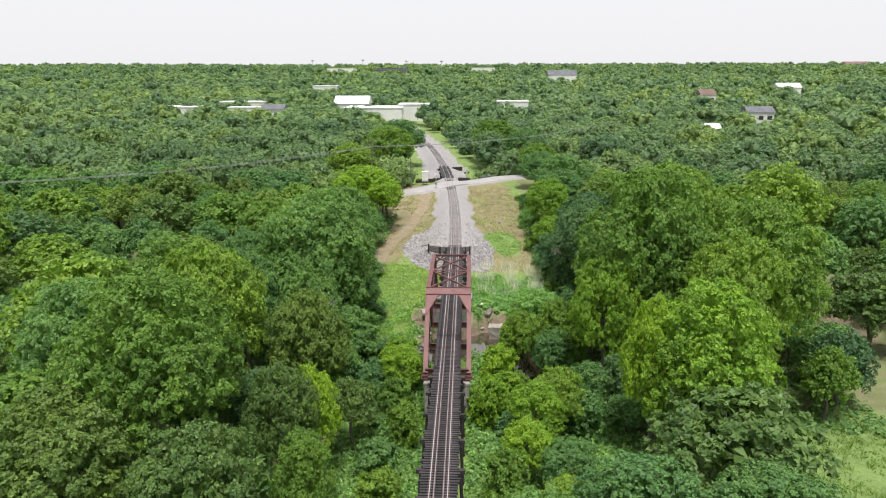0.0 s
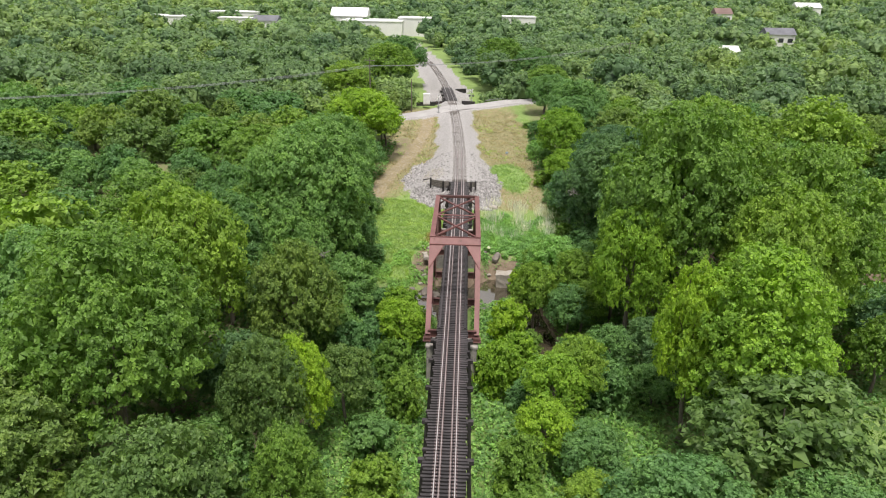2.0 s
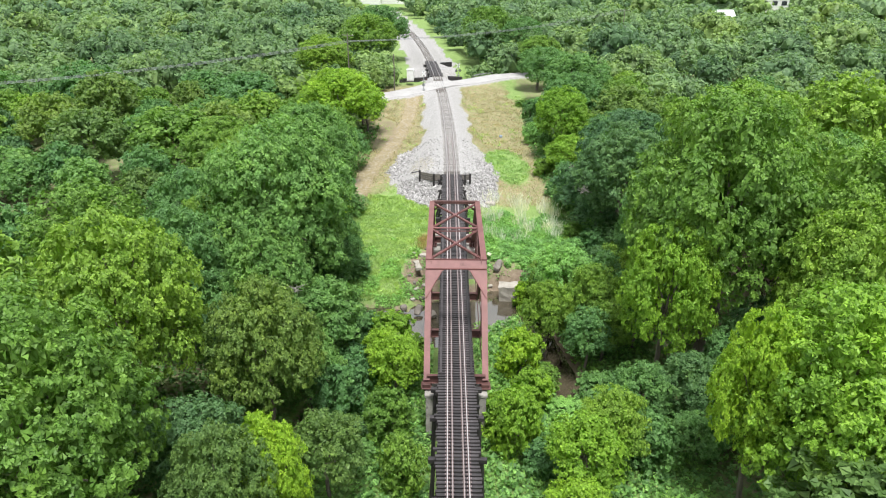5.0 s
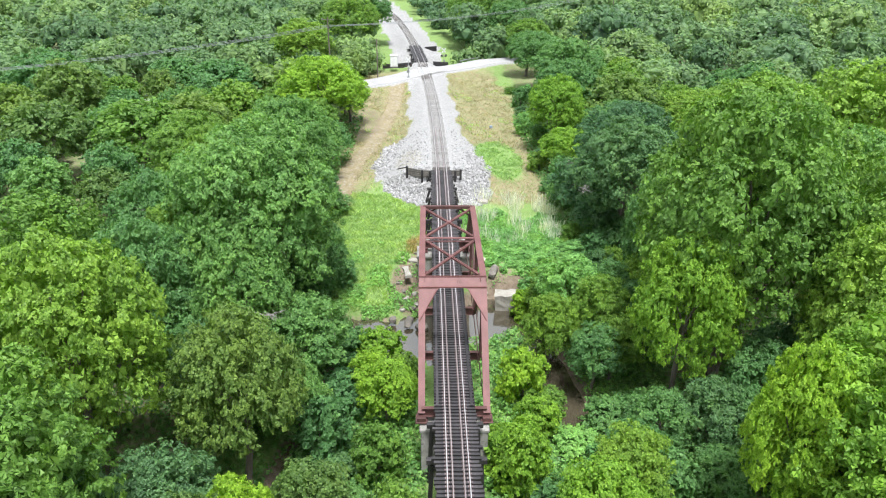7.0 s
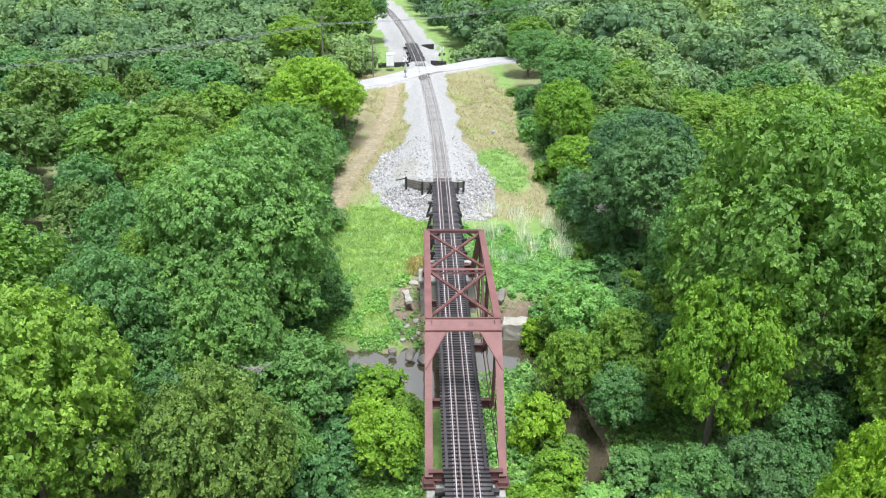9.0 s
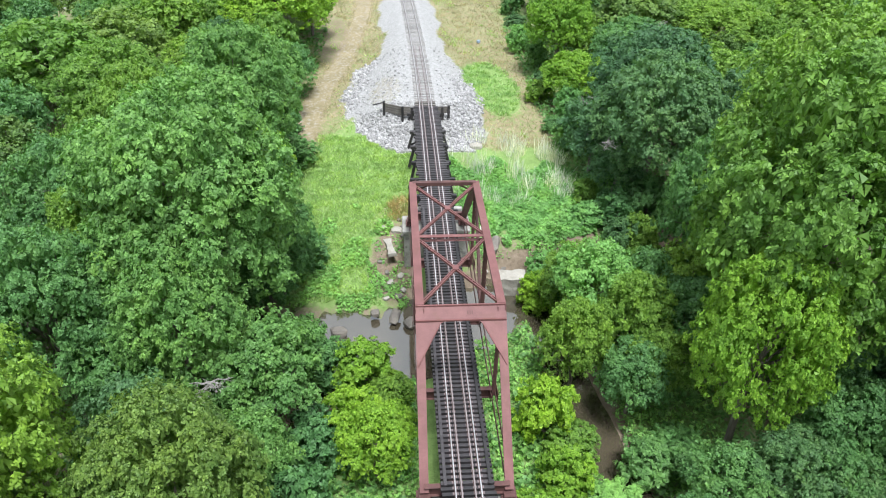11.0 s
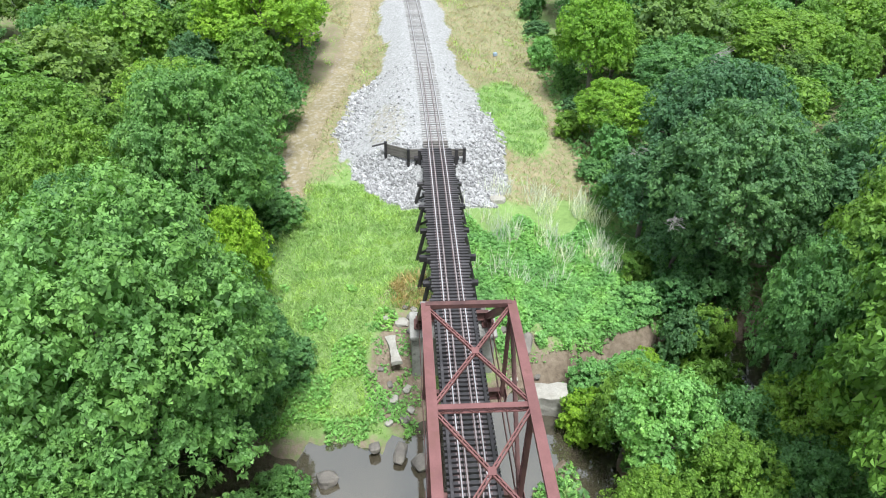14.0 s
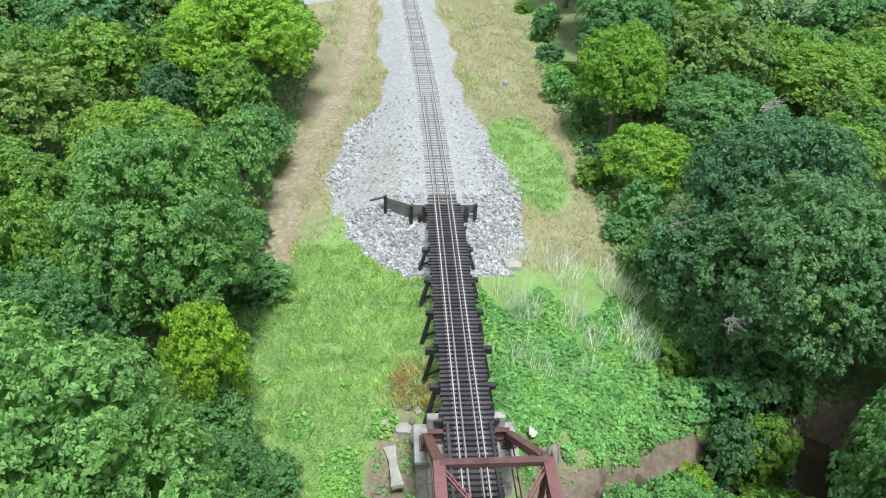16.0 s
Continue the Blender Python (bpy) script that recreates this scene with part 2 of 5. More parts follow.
def beam(bm, a, b, w, h, spin=0.0):
    """A straight bar from a to b, w wide across and h deep."""
    a, b = Vector(a), Vector(b)
    d = b - a
    up = Vector((0, 0, 1)) if abs(d.normalized().z) < 0.95 else Vector((0, 1, 0))
    xa = d.cross(up).normalized()
    za = xa.cross(d).normalized()
    m = Matrix((xa, d.normalized(), za)).transposed().to_4x4()
    m.translation = (a + b) / 2
    box(bm, (w, d.length, h), m @ Matrix.Rotation(spin, 4, "Y"))


def bevelled(bm, width):
    bmesh.ops.bevel(bm, geom=list(bm.edges), offset=width, segments=1, affect="EDGES")
    return bm


def rock_bm(seed, size, sub=2):
    bm = bmesh.new()
    bmesh.ops.create_icosphere(bm, subdivisions=sub, radius=1)
    for v in bm.verts:
        k = 1 + 0.35 * noise.noise(v.co * 1.3 + Vector((seed * 7.1, seed, 0)))
        q = v.co * k
        v.co = Vector((max(-0.8, min(0.8, q.x)) * size[0], max(-0.8, min(0.8, q.y)) * size[1], max(-0.75, min(0.75, q.z)) * size[2]))
    return bm


# ---- the lie of the land ----
WATER = -7.5
MAIN = [(-60, 110), (-34, 104), (-18, 92.8), (-10, 92.2), (-2, 92.2), (8, 98.2), (20, 102.2), (34, 103.5), (60, 100)]
SIDE_WEST = [(-16, 60), (-12.2, 74), (-11.3, 80), (-10.5, 85)]
SIDE_EAST = [(14, 70), (11.5, 78), (11, 83), (9, 96)]
LANE = [(-60, 176), (-30, 181), (-13, 191.5), (-3, 203), (6, 209.5), (14, 217.5), (34, 226), (70, 232)]


def bend(y):
    """How far the line has swung west at y."""
    return -np.maximum(0, y - 120) ** 2 / 2450


def away(x, y, line):
    """Distance from a polyline in plan."""
    best = np.full(np.shape(x), 1e9)
    for (ax, ay), (bx, by) in zip(line, line[1:]):
        t = np.clip(((x - ax) * (bx - ax) + (y - ay) * (by - ay)) / ((bx - ax) ** 2 + (by - ay) ** 2), 0, 1)
        best = np.minimum(best, np.hypot(x - ax - t * (bx - ax), y - ay - t * (by - ay)))
    return best


def step(a, b, v):
    t = np.clip((v - a) / (b - a), 0, 1)
    return t * t * (3 - 2 * t)


def rough_hills(x, y):
    return 0.25 * np.sin(x * 0.31 + 1.3 * np.sin(y * 0.17)) + 0.2 * np.sin(y * 0.43 + x * 0.12) + 0.08 * np.sin(x * 1.7 + y * 1.1) * np.sin(y * 1.9 - x * 0.6)


def ground_z(x, y):
    x, y = np.asarray(x, float), np.asarray(y, float)
    north = np.interp(y, [97, 104, 110, 121, 131, 190, 240, 300], [-7, -5.1, -4.3, -3.5, -2.6, -1.9, -1.9, -1.6])
    south = np.interp(y, [-50, 30, 64, 72, 84, 97], [-4.5, -5.2, -5.8, -6.6, -6.8, -7])
    z = np.where(y > 97, north, south)
    z = z + 0.6 * np.clip((np.abs(x) - 20) / 30, 0, 2) * (y < 120) + rough_hills(x, y) * 0.6
    bank = np.minimum(z, -6.6)
    z = np.where(z > bank, z, bank)
    shore = 0.7 * np.sin(x * 0.9 + 0.5) + 0.45 * np.sin(x * 2.1 + y) + 0.25 * np.sin(x * 4.3)
    z = z + (-8.4 - z) * (1 - step(1.9, 4.9, away(x, y, MAIN) + shore - 0.9 * np.exp(-((x + 3) / 4.5) ** 2)))
    z = z + (-8.0 - z) * (1 - step(0.9, 2.4, away(x, y, SIDE_WEST))) * (y < 92)
    z = z + (-8.0 - z) * (1 - step(0.9, 2.2, away(x, y, SIDE_EAST))) * (y < 95)
    off = np.abs(x - bend(y))
    wide = np.interp(y, [122, 128, 132, 150, 190, 260], [7.5, 8.0, 7.5, 4.5, 4.0, 4.0])
    fall = np.interp(y, [121, 129], [0, 1]) * (y > 121)
    dam = -0.21 - 0.3 * step(1.4, 2.6, off) - np.clip(off - wide * 0.55, 0, 30) * 0.42 - (1 - fall) * 3.4 - 0.35 * step(128.5, 127.3, y)
    gap = step(215, 219, y) * (1 - step(238, 242, y))
    dam = dam - gap * 3.5
    z = np.where(y > 119, np.maximum(z, dam), z)
    lane = away(x, y, LANE)
    z = z + (-0.42 - z) * (1 - step(3.4, 7.5, lane)) * (y > 150)
    ditch = (1 - step(4, 9, np.abs(y - 228 - 0.2 * x))) * (np.abs(x + 6) < 60)
    z = z - ditch * 3.0 * (lane > 7)
    d = np.hypot(x, y)
    return z + np.maximum(0, d - 380) * 0.0125 + 2.5 * step(400, 900, d) * np.sin(x * 0.004) * np.sin(y * 0.003)


def spread(fine, near, far, reach):
    """Grid lines: fine between near and far, wider and wider out to reach."""
    out, step_ = list(np.arange(near, far + fine, fine)), fine
    while out[-1] < reach[1]:
        step_ *= 1.16
        out.append(out[-1] + step_)
    step_ = fine
    while out[0] > reach[0]:
        step_ *= 1.16
        out.insert(0, out[0] - step_)
    return np.array(out)


gx, gy = spread(0.75, -40, 42, (-4200, 4200)), spread(0.75, 40, 252, (-400, 4700))
X, Y = np.meshgrid(gx, gy)
Z = ground_z(X, Y)
nx, ny = len(gx), len(gy)
idx = np.arange(nx * ny).reshape(ny, nx)
quads = np.stack([idx[:-1, :-1], idx[:-1, 1:], idx[1:, 1:], idx[1:, :-1]], -1).reshape(-1, 4)
ground = new("ground", array_mesh("ground", np.stack([X, Y, Z], -1).reshape(-1, 3), quads, ground_material(), True))
tagged(ground, "grassy valley floor with straw, bare soil and gravel patches", "ground", kind="structure")


def cover_map(x, y):
    """Straw, soil and gravel shares of the ground, by the plan."""
    off = x - bend(y)
    wob = 1.2 * np.sin(y * 0.23) + 0.8 * np.sin(y * 0.61 + 1) + 0.6 * np.sin(x * 0.9)
    strip = step(118, 124, y + wob) * step(222, 205, y) * step(23, 17, np.abs(off + 0.5) + wob)
    east = step(100, 112, y) * step(121, 115, y) * step(2, 4, off)
    straw = strip * 0.58 + east * 0.18
    straw = straw * (1 - step(1.3, 0.7, np.hypot((x - 9.6) / 3.6 + 0.12 * wob, (y - 139) / 8.5)) * 0.95)
    lawn = step(1.35, 0.75, np.hypot((x + 8.5) / 8.0, (y - 112) / 13.5) + 0.06 * wob)
    straw = straw * (1 - lawn) + 0.14 * lawn
    straw = np.maximum(straw, 0.5 * step(1.3, 0.7, np.hypot((x + 4.5) / 2.0, (y - 107.5) / 4)))
    soil = 0.85 * step(1.4, 0.6, np.hypot((x + 4.2) / 2.3, (y - 102) / 5) + 0.1 * wob) + 0.55 * step(1.5, 0.5, np.hypot((x - 6) / 4, (y - 102) / 3.5) + 0.1 * wob)
    soil = np.maximum(soil, 0.8 * step(5.6, 3.6, away(x, y, MAIN) + 0.4 * wob) * (1 - 0.25 * (x < -4)))
    soil = np.maximum(soil, 0.9 * step(3.0, 1.8, np.minimum(away(x, y, SIDE_WEST), away(x, y, SIDE_EAST))))
    track_ = step(3.2, 1.0, away(x, y, [(-15, 122), (-14.5, 133), (-11.5, 150), (-9.5, 172), (-9, 192)])) * (y > 118)
    straw = np.maximum(straw, 0.8 * track_)
    soil = np.maximum(soil, 0.5 * step(1.5, 0.7, np.hypot((x + 14) / 3, (y - 160) / 12)))
    soil = np.maximum(soil, 0.5 * step(17, 23, np.abs(off)) * step(600, 300, y))
    meadow = step(1.15, 0.85, np.minimum(np.hypot((x - 45) / 18, (y - 53) / 20), np.hypot((x + 130) / 40, (y - 190) / 36)) + 0.04 * wob)
    soil, straw = soil * (1 - 0.85 * meadow), straw * (1 - meadow) + 0.1 * meadow
    fray = 0.5 * wob + 0.6 * np.sin(x * 2.9 + y * 1.7) * np.sin(y * 2.3)
    wide = np.interp(y, [121, 125, 130, 136, 146, 165, 212, 230, 300], [5.5, 7.4, 8.2, 7.2, 5.2, 4.6, 4.6, 7.5, 8]) + fray
    west = np.interp(y, [121, 125, 130, 138, 146, 152, 170, 212, 230, 300], [3.6, 8, 11.3, 10, 8.5, 5.4, 4.6, 4.6, 7, 7]) + fray
    gravel = np.where(off > 0, step(0.8, -0.8, off - wide), step(0.8, -0.8, -off - west)) * (y > 120.5) * (y < 420)
    sparse = step(1.3, 0.7, np.hypot((x + 5.2) / 2.6, (y - 134.5) / 6.5))
    straw = np.maximum(straw, sparse * 0.7)
    gravel = np.maximum(gravel * (1 - 0.42 * sparse), 0.85 * step(5.5, 3.5, away(x, y, LANE)) * (y > 150))
    gravel = np.maximum(gravel, 0.36 * track_)
    return np.clip(np.stack([straw, soil, gravel, np.ones_like(x)], -1), 0, 1)


attr = ground.data.color_attributes.new("cover", "FLOAT_COLOR", "POINT")
attr.data.foreach_set("color", cover_map(X, Y).reshape(-1).astype(np.float32))

bm = bmesh.new()
bmesh.ops.create_grid(bm, x_segments=1, y_segments=1, size=1, matrix=Matrix.Translation((0, 88, WATER)) @ Matrix.Diagonal((62, 32, 1, 1)))
tagged(part("water", bm, water_material()), "still brown creek water reflecting the pale sky", "water", kind="structure")


# ---- plants ----
def unit(v):
    return v / np.maximum(1e-9, np.linalg.norm(v, axis=-1, keepdims=True))


def leaf_quads(rng, at, out, length, width, up=0.45, wild=0.75):
    """Forked leaf sprays at points, facing roughly along out."""
    n = len(at)
    nrm = unit(out * 0.75 + np.array([0, 0, up]) + rng.normal(0, wild * 0.46, (n, 3)))
    a = unit(np.cross(nrm, rng.normal(0, 1, (n, 3))))
    b = np.cross(nrm, a)
    ln = (length * rng.uniform(0.65, 1.35, n))[:, None]
    wd = (width * rng.uniform(0.65, 1.35, n))[:, None]
    foot = at - a * ln * 0.5
    v = np.stack([foot, foot + a * ln * 0.95 + b * wd * 0.2 - nrm * ln * 0.12, foot + a * ln * 0.6 + b * wd * 0.85 + nrm * wd * 0.1,
                  foot + a * ln * 0.55 - b * wd * 0.85 + nrm * wd * 0.1, foot + a * ln * 0.8 - b * wd * 0.15 - nrm * ln * 0.1], 1)
    k = np.arange(n)[:, None] * 5
    return v.reshape(-1, 3), np.concatenate([k + np.array([[0, 1, 2]]), k + np.array([[0, 3, 4]])])


def crown_points(rng, radii, lobes, clumps, per, lobe=0.2, low=-0.45, clump=0.4):
    """Points of foliage: rounded puffs standing out of a crown, sprigs on each puff, leaves in each sprig."""
    R = np.array(radii)
    d = unit(rng.normal(0, 1, (lobes * 14, 3)) + np.array([0, 0, 0.25]))
    d = d[d[:, 2] > low]
    keep = []
    for q in d:
        if all(np.dot(q, k) < math.cos(1.72 / math.sqrt(lobes)) for k in keep):
            keep.append(q)
        if len(keep) == lobes:
            break
    d = np.array(keep)
    r = rng.uniform(0.75, 1.3, len(d)) * lobe * R.mean()
    c = d * (R - r[:, None] * 0.85) * (1 - 0.3 * rng.random(len(d)) ** 1.6)[:, None]
    share = (r / r.mean()) ** 2
    which = np.repeat(np.arange(len(d)), np.maximum(3, (clumps * share).astype(int)))
    e = unit(rng.normal(0, 1, (len(which), 3)) + d[which] * 0.75 + np.array([0, 0, 0.75]))
    cc = c[which] + e * (r[which] * rng.uniform(0.78, 1.12, len(which)))[:, None] * np.array([1.08, 1.08, 0.85])
    inside = np.zeros(len(cc), bool)
    for i in range(len(d)):
        inside |= (np.linalg.norm(cc - c[i], axis=1) < r[i] * 0.7)
    cc, e = cc[~inside], e[~inside]
    g = unit(rng.normal(0, 1, (len(cc) * per, 3)) + np.repeat(e, per, 0) * 0.5)
    size = np.repeat(clump * rng.uniform(0.6, 1.35, len(cc)), per)
    at = np.repeat(cc, per, 0) + g * (size * rng.uniform(0.15, 1.0, len(g)) ** 0.6)[:, None] * np.array([1, 1, 0.7])
    return at, unit(np.repeat(e, per, 0) * 0.8 + g * 0.55), c, r


ICO = bmesh.new()
bmesh.ops.create_icosphere(ICO, subdivisions=1, radius=1)
ICO_V = np.array([v.co[:] for v in ICO.verts])
ICO.verts.ensure_lookup_table()
ICO_F = np.array([[v.index for v in f.verts] for f in ICO.faces])
ICO.free()


def crown_mesh(name, seed, radii, lobes, clumps, per, length, width, mat, lobe=0.2, low=-0.45, clump=0.4, centre=(0, 0, 0), inner=60):
    """Leaf sprays on the crown's puffs, with sparser sprays below and within them."""
    rng = np.random.default_rng(seed)
    at, out, c, r = crown_points(rng, radii, lobes, clumps, per, lobe, low, clump)
    v, f = leaf_quads(rng, at, out, length, width, 0.3, 0.7)
    w = np.repeat(np.arange(len(c)), inner)
    e = unit(rng.normal(0, 1, (len(w), 3)))
    deep = rng.uniform(0.3, 0.8, len(w))
    p = c[w] * np.where(rng.random(len(w)) < 0.45, rng.uniform(0.55, 0.9, len(w)), 1.0)[:, None] + e * (r[w] * deep)[:, None]
    v2, f2 = leaf_quads(rng, p, e, length * 1.9, width * 1.9, 0.2, 0.8)
    verts = np.concatenate([v, v2]) + np.array(centre)
    return array_mesh(name, verts, np.concatenate([f, f2 + len(v)]), mat), c


def limb(bm, a, b, r0, r1, sides=7, bow=0.0, seed=0):
    """A tapered, slightly crooked limb from a to b."""
    a, b = Vector(a), Vector(b)
    rng, rings = random.Random(seed), []
    steps = 4
    for i in range(steps + 1):
        t = i / steps
        p = a.lerp(b, t) + Vector((rng.uniform(-1, 1), rng.uniform(-1, 1), 0)) * bow * math.sin(math.pi * t)
        d = (b - a).normalized()
        u = d.cross(Vector((0.31, 0.77, 0.2))).normalized()
        w = d.cross(u)
        rr = r0 + (r1 - r0) * t
        rings.append([bm.verts.new(p + (u * math.cos(k * math.tau / sides) + w * math.sin(k * math.tau / sides)) * rr) for k in range(sides)])
    for p, q in zip(rings, rings[1:]):
        for k in range(sides):
            bm.faces.new((p[k], p[(k + 1) % sides], q[(k + 1) % sides], q[k]))
    bm.faces.new(rings[-1])


def tree_kind(seed, height, radii, lobes, clumps, per, length, width, stem=0.3, lobe=0.36, low=-0.45, clump=0.5, inner=26):
    """A tree standing at its foot: trunk with limbs, and a crown of leaf sprays."""
    root = thing("tree", "broad leafy tree", "tree")
    cz = height - radii[2]
    me, c = crown_mesh("crown", seed, radii, lobes, clumps, per, length, width, LEAF["mid"], lobe, low, clump, (0, 0, cz), inner)
    crown = new("crown", me)
    crown.parent = root
    bm = bmesh.new()
    limb(bm, (0, 0, -0.6), (0.2, 0.1, cz - radii[2] * 0.2), stem * 1.25, stem * 0.8, 9, 0.25, seed)
    for i in range(0, len(c), max(1, len(c) // 9)):
        limb(bm, (0.2, 0.1, cz - radii[2] * (0.25 + 0.05 * (i % 4))), tuple(np.array(c[i]) + (0, 0, cz)), stem * 0.45, stem * 0.12, 5, 0.3, seed + i)
    part("trunk", bm, BARK, root)
    root["tall"], root["broad"] = height, radii[0]
    return root


KINDS = {
    "broad": tree_kind(1, 16, (7.5, 7.5, 6.4), 95, 17, 17, 0.25, 0.18, 0.38, 0.2, -0.5, 0.42, 62),
    "domed": tree_kind(2, 14, (6.5, 6.2, 5.6), 80, 16, 17, 0.23, 0.17, 0.34, 0.21, -0.55, 0.38, 60),
    "tall": tree_kind(3, 15, (5.2, 5.4, 6.8), 76, 16, 16, 0.24, 0.17, 0.32, 0.21, -0.7, 0.4, 60),
    "fine": tree_kind(12, 16, (7.2, 7.0, 6.4), 110, 19, 20, 0.2, 0.15, 0.38, 0.19, -0.55, 0.36, 80),
    "wispy": tree_kind(4, 9, (4.2, 4.0, 3.8), 60, 11, 13, 0.25, 0.13, 0.2, 0.22, -0.6, 0.36, 34),
    "bush": tree_kind(5, 4.5, (2.6, 2.5, 2.5), 34, 12, 12, 0.23, 0.16, 0.1, 0.26, -0.8, 0.24, 22),
    "shrub": tree_kind(6, 4.0, (2.2, 2.6, 2.3), 28, 12, 12, 0.22, 0.16, 0.08, 0.28, -0.85, 0.24, 22),
    "mid_a": tree_kind(7, 13, (6.0, 6.0, 5.6), 64, 8, 8, 0.42, 0.32, 0.3, 0.23, -0.4, 0.5, 20),
    "mid_b": tree_kind(8, 12, (5.2, 5.6, 5.4), 54, 8, 8, 0.42, 0.32, 0.3, 0.24, -0.4, 0.5, 20),
    "mid_c": tree_kind(9, 11, (5.0, 4.6, 5.0), 60, 8, 8, 0.38, 0.28, 0.28, 0.22, -0.4, 0.46, 20),
}
WORDS = {"bright": "fresh yellow-green", "light": "light green", "mid": "mid-green", "dark": "dark blue-green", "olive": "dull olive-green", "weed": "lush green"}
PLACED = []


def plant(kind, x, y, top, r, tone, spin=0.0, name="tree", label=None, group="trees of the creek wood"):
    proto = KINDS[kind]
    z = float(ground_z(x, y)) - 0.1
    sx, sz = r / proto["broad"], (top - z) / proto["tall"]
    ob = copy_thing(proto, Matrix.Translation((x, y, z)) @ Matrix.Rotation(spin, 4, "Z") @ Matrix.Diagonal((sx, sx, sz, 1)))
    ob.name = name
    tagged(ob, label or f"{WORDS[tone]} leafy {name} with a rounded uneven crown", "bush" if name == "bush" else "tree", group)
    for child in ob.children:
        if child.name.startswith("crown"):
            child.material_slots[0].link = "OBJECT"
            child.material_slots[0].material = LEAF[tone]
    PLACED.append((x, y, r))
    return ob


TREES = [
    ("broad", -26, 54, 16.4, 8.2, "light"), ("domed", -29, 43, 10.4, 6.6, "olive"), ("domed", -26, 69, 15.6, 6.5, "light"),
    ("fine", -18.6, 91, 17.6, 8.7, "mid"), ("domed", -14.4, 98, 4.4, 3.5, "mid"), ("domed", -18.5, 82.8, 9.5, 4.8, "mid"), ("domed", -27, 83, 11, 5.2, "mid"), ("domed", -26.5, 93.5, 9.5, 4.6, "light"), ("fine", -25, 104, 10.5, 5.4, "mid"), ("domed", -28.5, 111, 11, 5.2, "light"), ("wispy", 19.6, 110.4, 3.6, 3.4, "dark"), ("domed", -15.6, 69.5, 9.9, 4.7, "olive"), ("wispy", -9.6, 62, 3.0, 3.2, "olive"),
    ("domed", -14.3, 54.3, 8.0, 3.5, "olive"), ("wispy", -17, 41, 9.5, 5.2, "olive"), ("tall", -10.5, 45.5, 6.8, 2.6, "light"),
    ("domed", -12.5, 57, 6.6, 3.0, "bright"), ("broad", -36, 62, 13.5, 7.0, "mid"), ("domed", -34, 33, 8.5, 6.5, "olive"),
    ("tall", 25.2, 60, 14.8, 6.2, "bright"), ("domed", 21.0, 62, 12.0, 3.4, "bright"), ("domed", 31.5, 71, 16.2, 6.4, "light"), ("broad", 25, 83, 21.8, 9.0, "light"), ("broad", 31, 94, 21, 9.0, "light"),
    ("domed", 19.3, 77.8, 12.0, 4.5, "bright"), ("broad", 36, 78, 19, 8.5, "light"), ("domed", 22.8, 95, 11.2, 4.3, "mid"),
    ("domed", 22.5, 109, 12.8, 6.6, "dark"), ("broad", 25, 119, 12.5, 6.8, "dark"), ("wispy", 18.3, 115.5, 6.0, 4.4, "dark"),
    ("domed", 19.6, 143, 11.0, 5.0, "bright"), ("domed", 19.6, 131.5, 5.2, 4.4, "bright"), ("domed", 45, 146, 8, 7, "light"), ("domed", 28, 135, 8.5, 6, "mid"),
    ("fine", -19.6, 113, 14.5, 6.4, "mid"), ("broad", -20.4, 150, 12.8, 8.2, "bright"), ("domed", -26, 128, 9, 6.0, "light"), ("domed", -33, 118, 11, 6.5, "light"),
    ("wispy", 16, 45, 4.5, 5.6, "mid"), ("domed", 25, 43, 5.2, 5.5, "mid"), ("domed", 42, 97, 15, 7, "mid"), ("domed", 33, 108, 12, 6.5, "dark"),
    ("tall", -36, 84, 13, 6.5, "light"), ("domed", -31, 98, 10, 5.5, "mid"), ("domed", 24, 157, 11, 6.5, "mid"), ("broad", 27, 172, 12.5, 8, "mid"), ("domed", 24, 188, 11.5, 6.5, "mid"), ("domed", 23, 205, 9.5, 6.2, "mid"), ("domed", 25, 220, 10.5, 6.4, "light"), ("broad", -24, 232, 15, 9, "light"), ("broad", -22, 252, 16, 9, "mid"), ("domed", 23, 247, 13.0, 7.5, "mid"), ("broad", 13, 262, 15, 9, "light"), ("domed", -33, 205, 12, 8, "light"),
]
for i, (kind, x, y, top, r, tone) in enumerate(TREES):
    plant(kind, x, y, top, r, tone, i * 1.7)
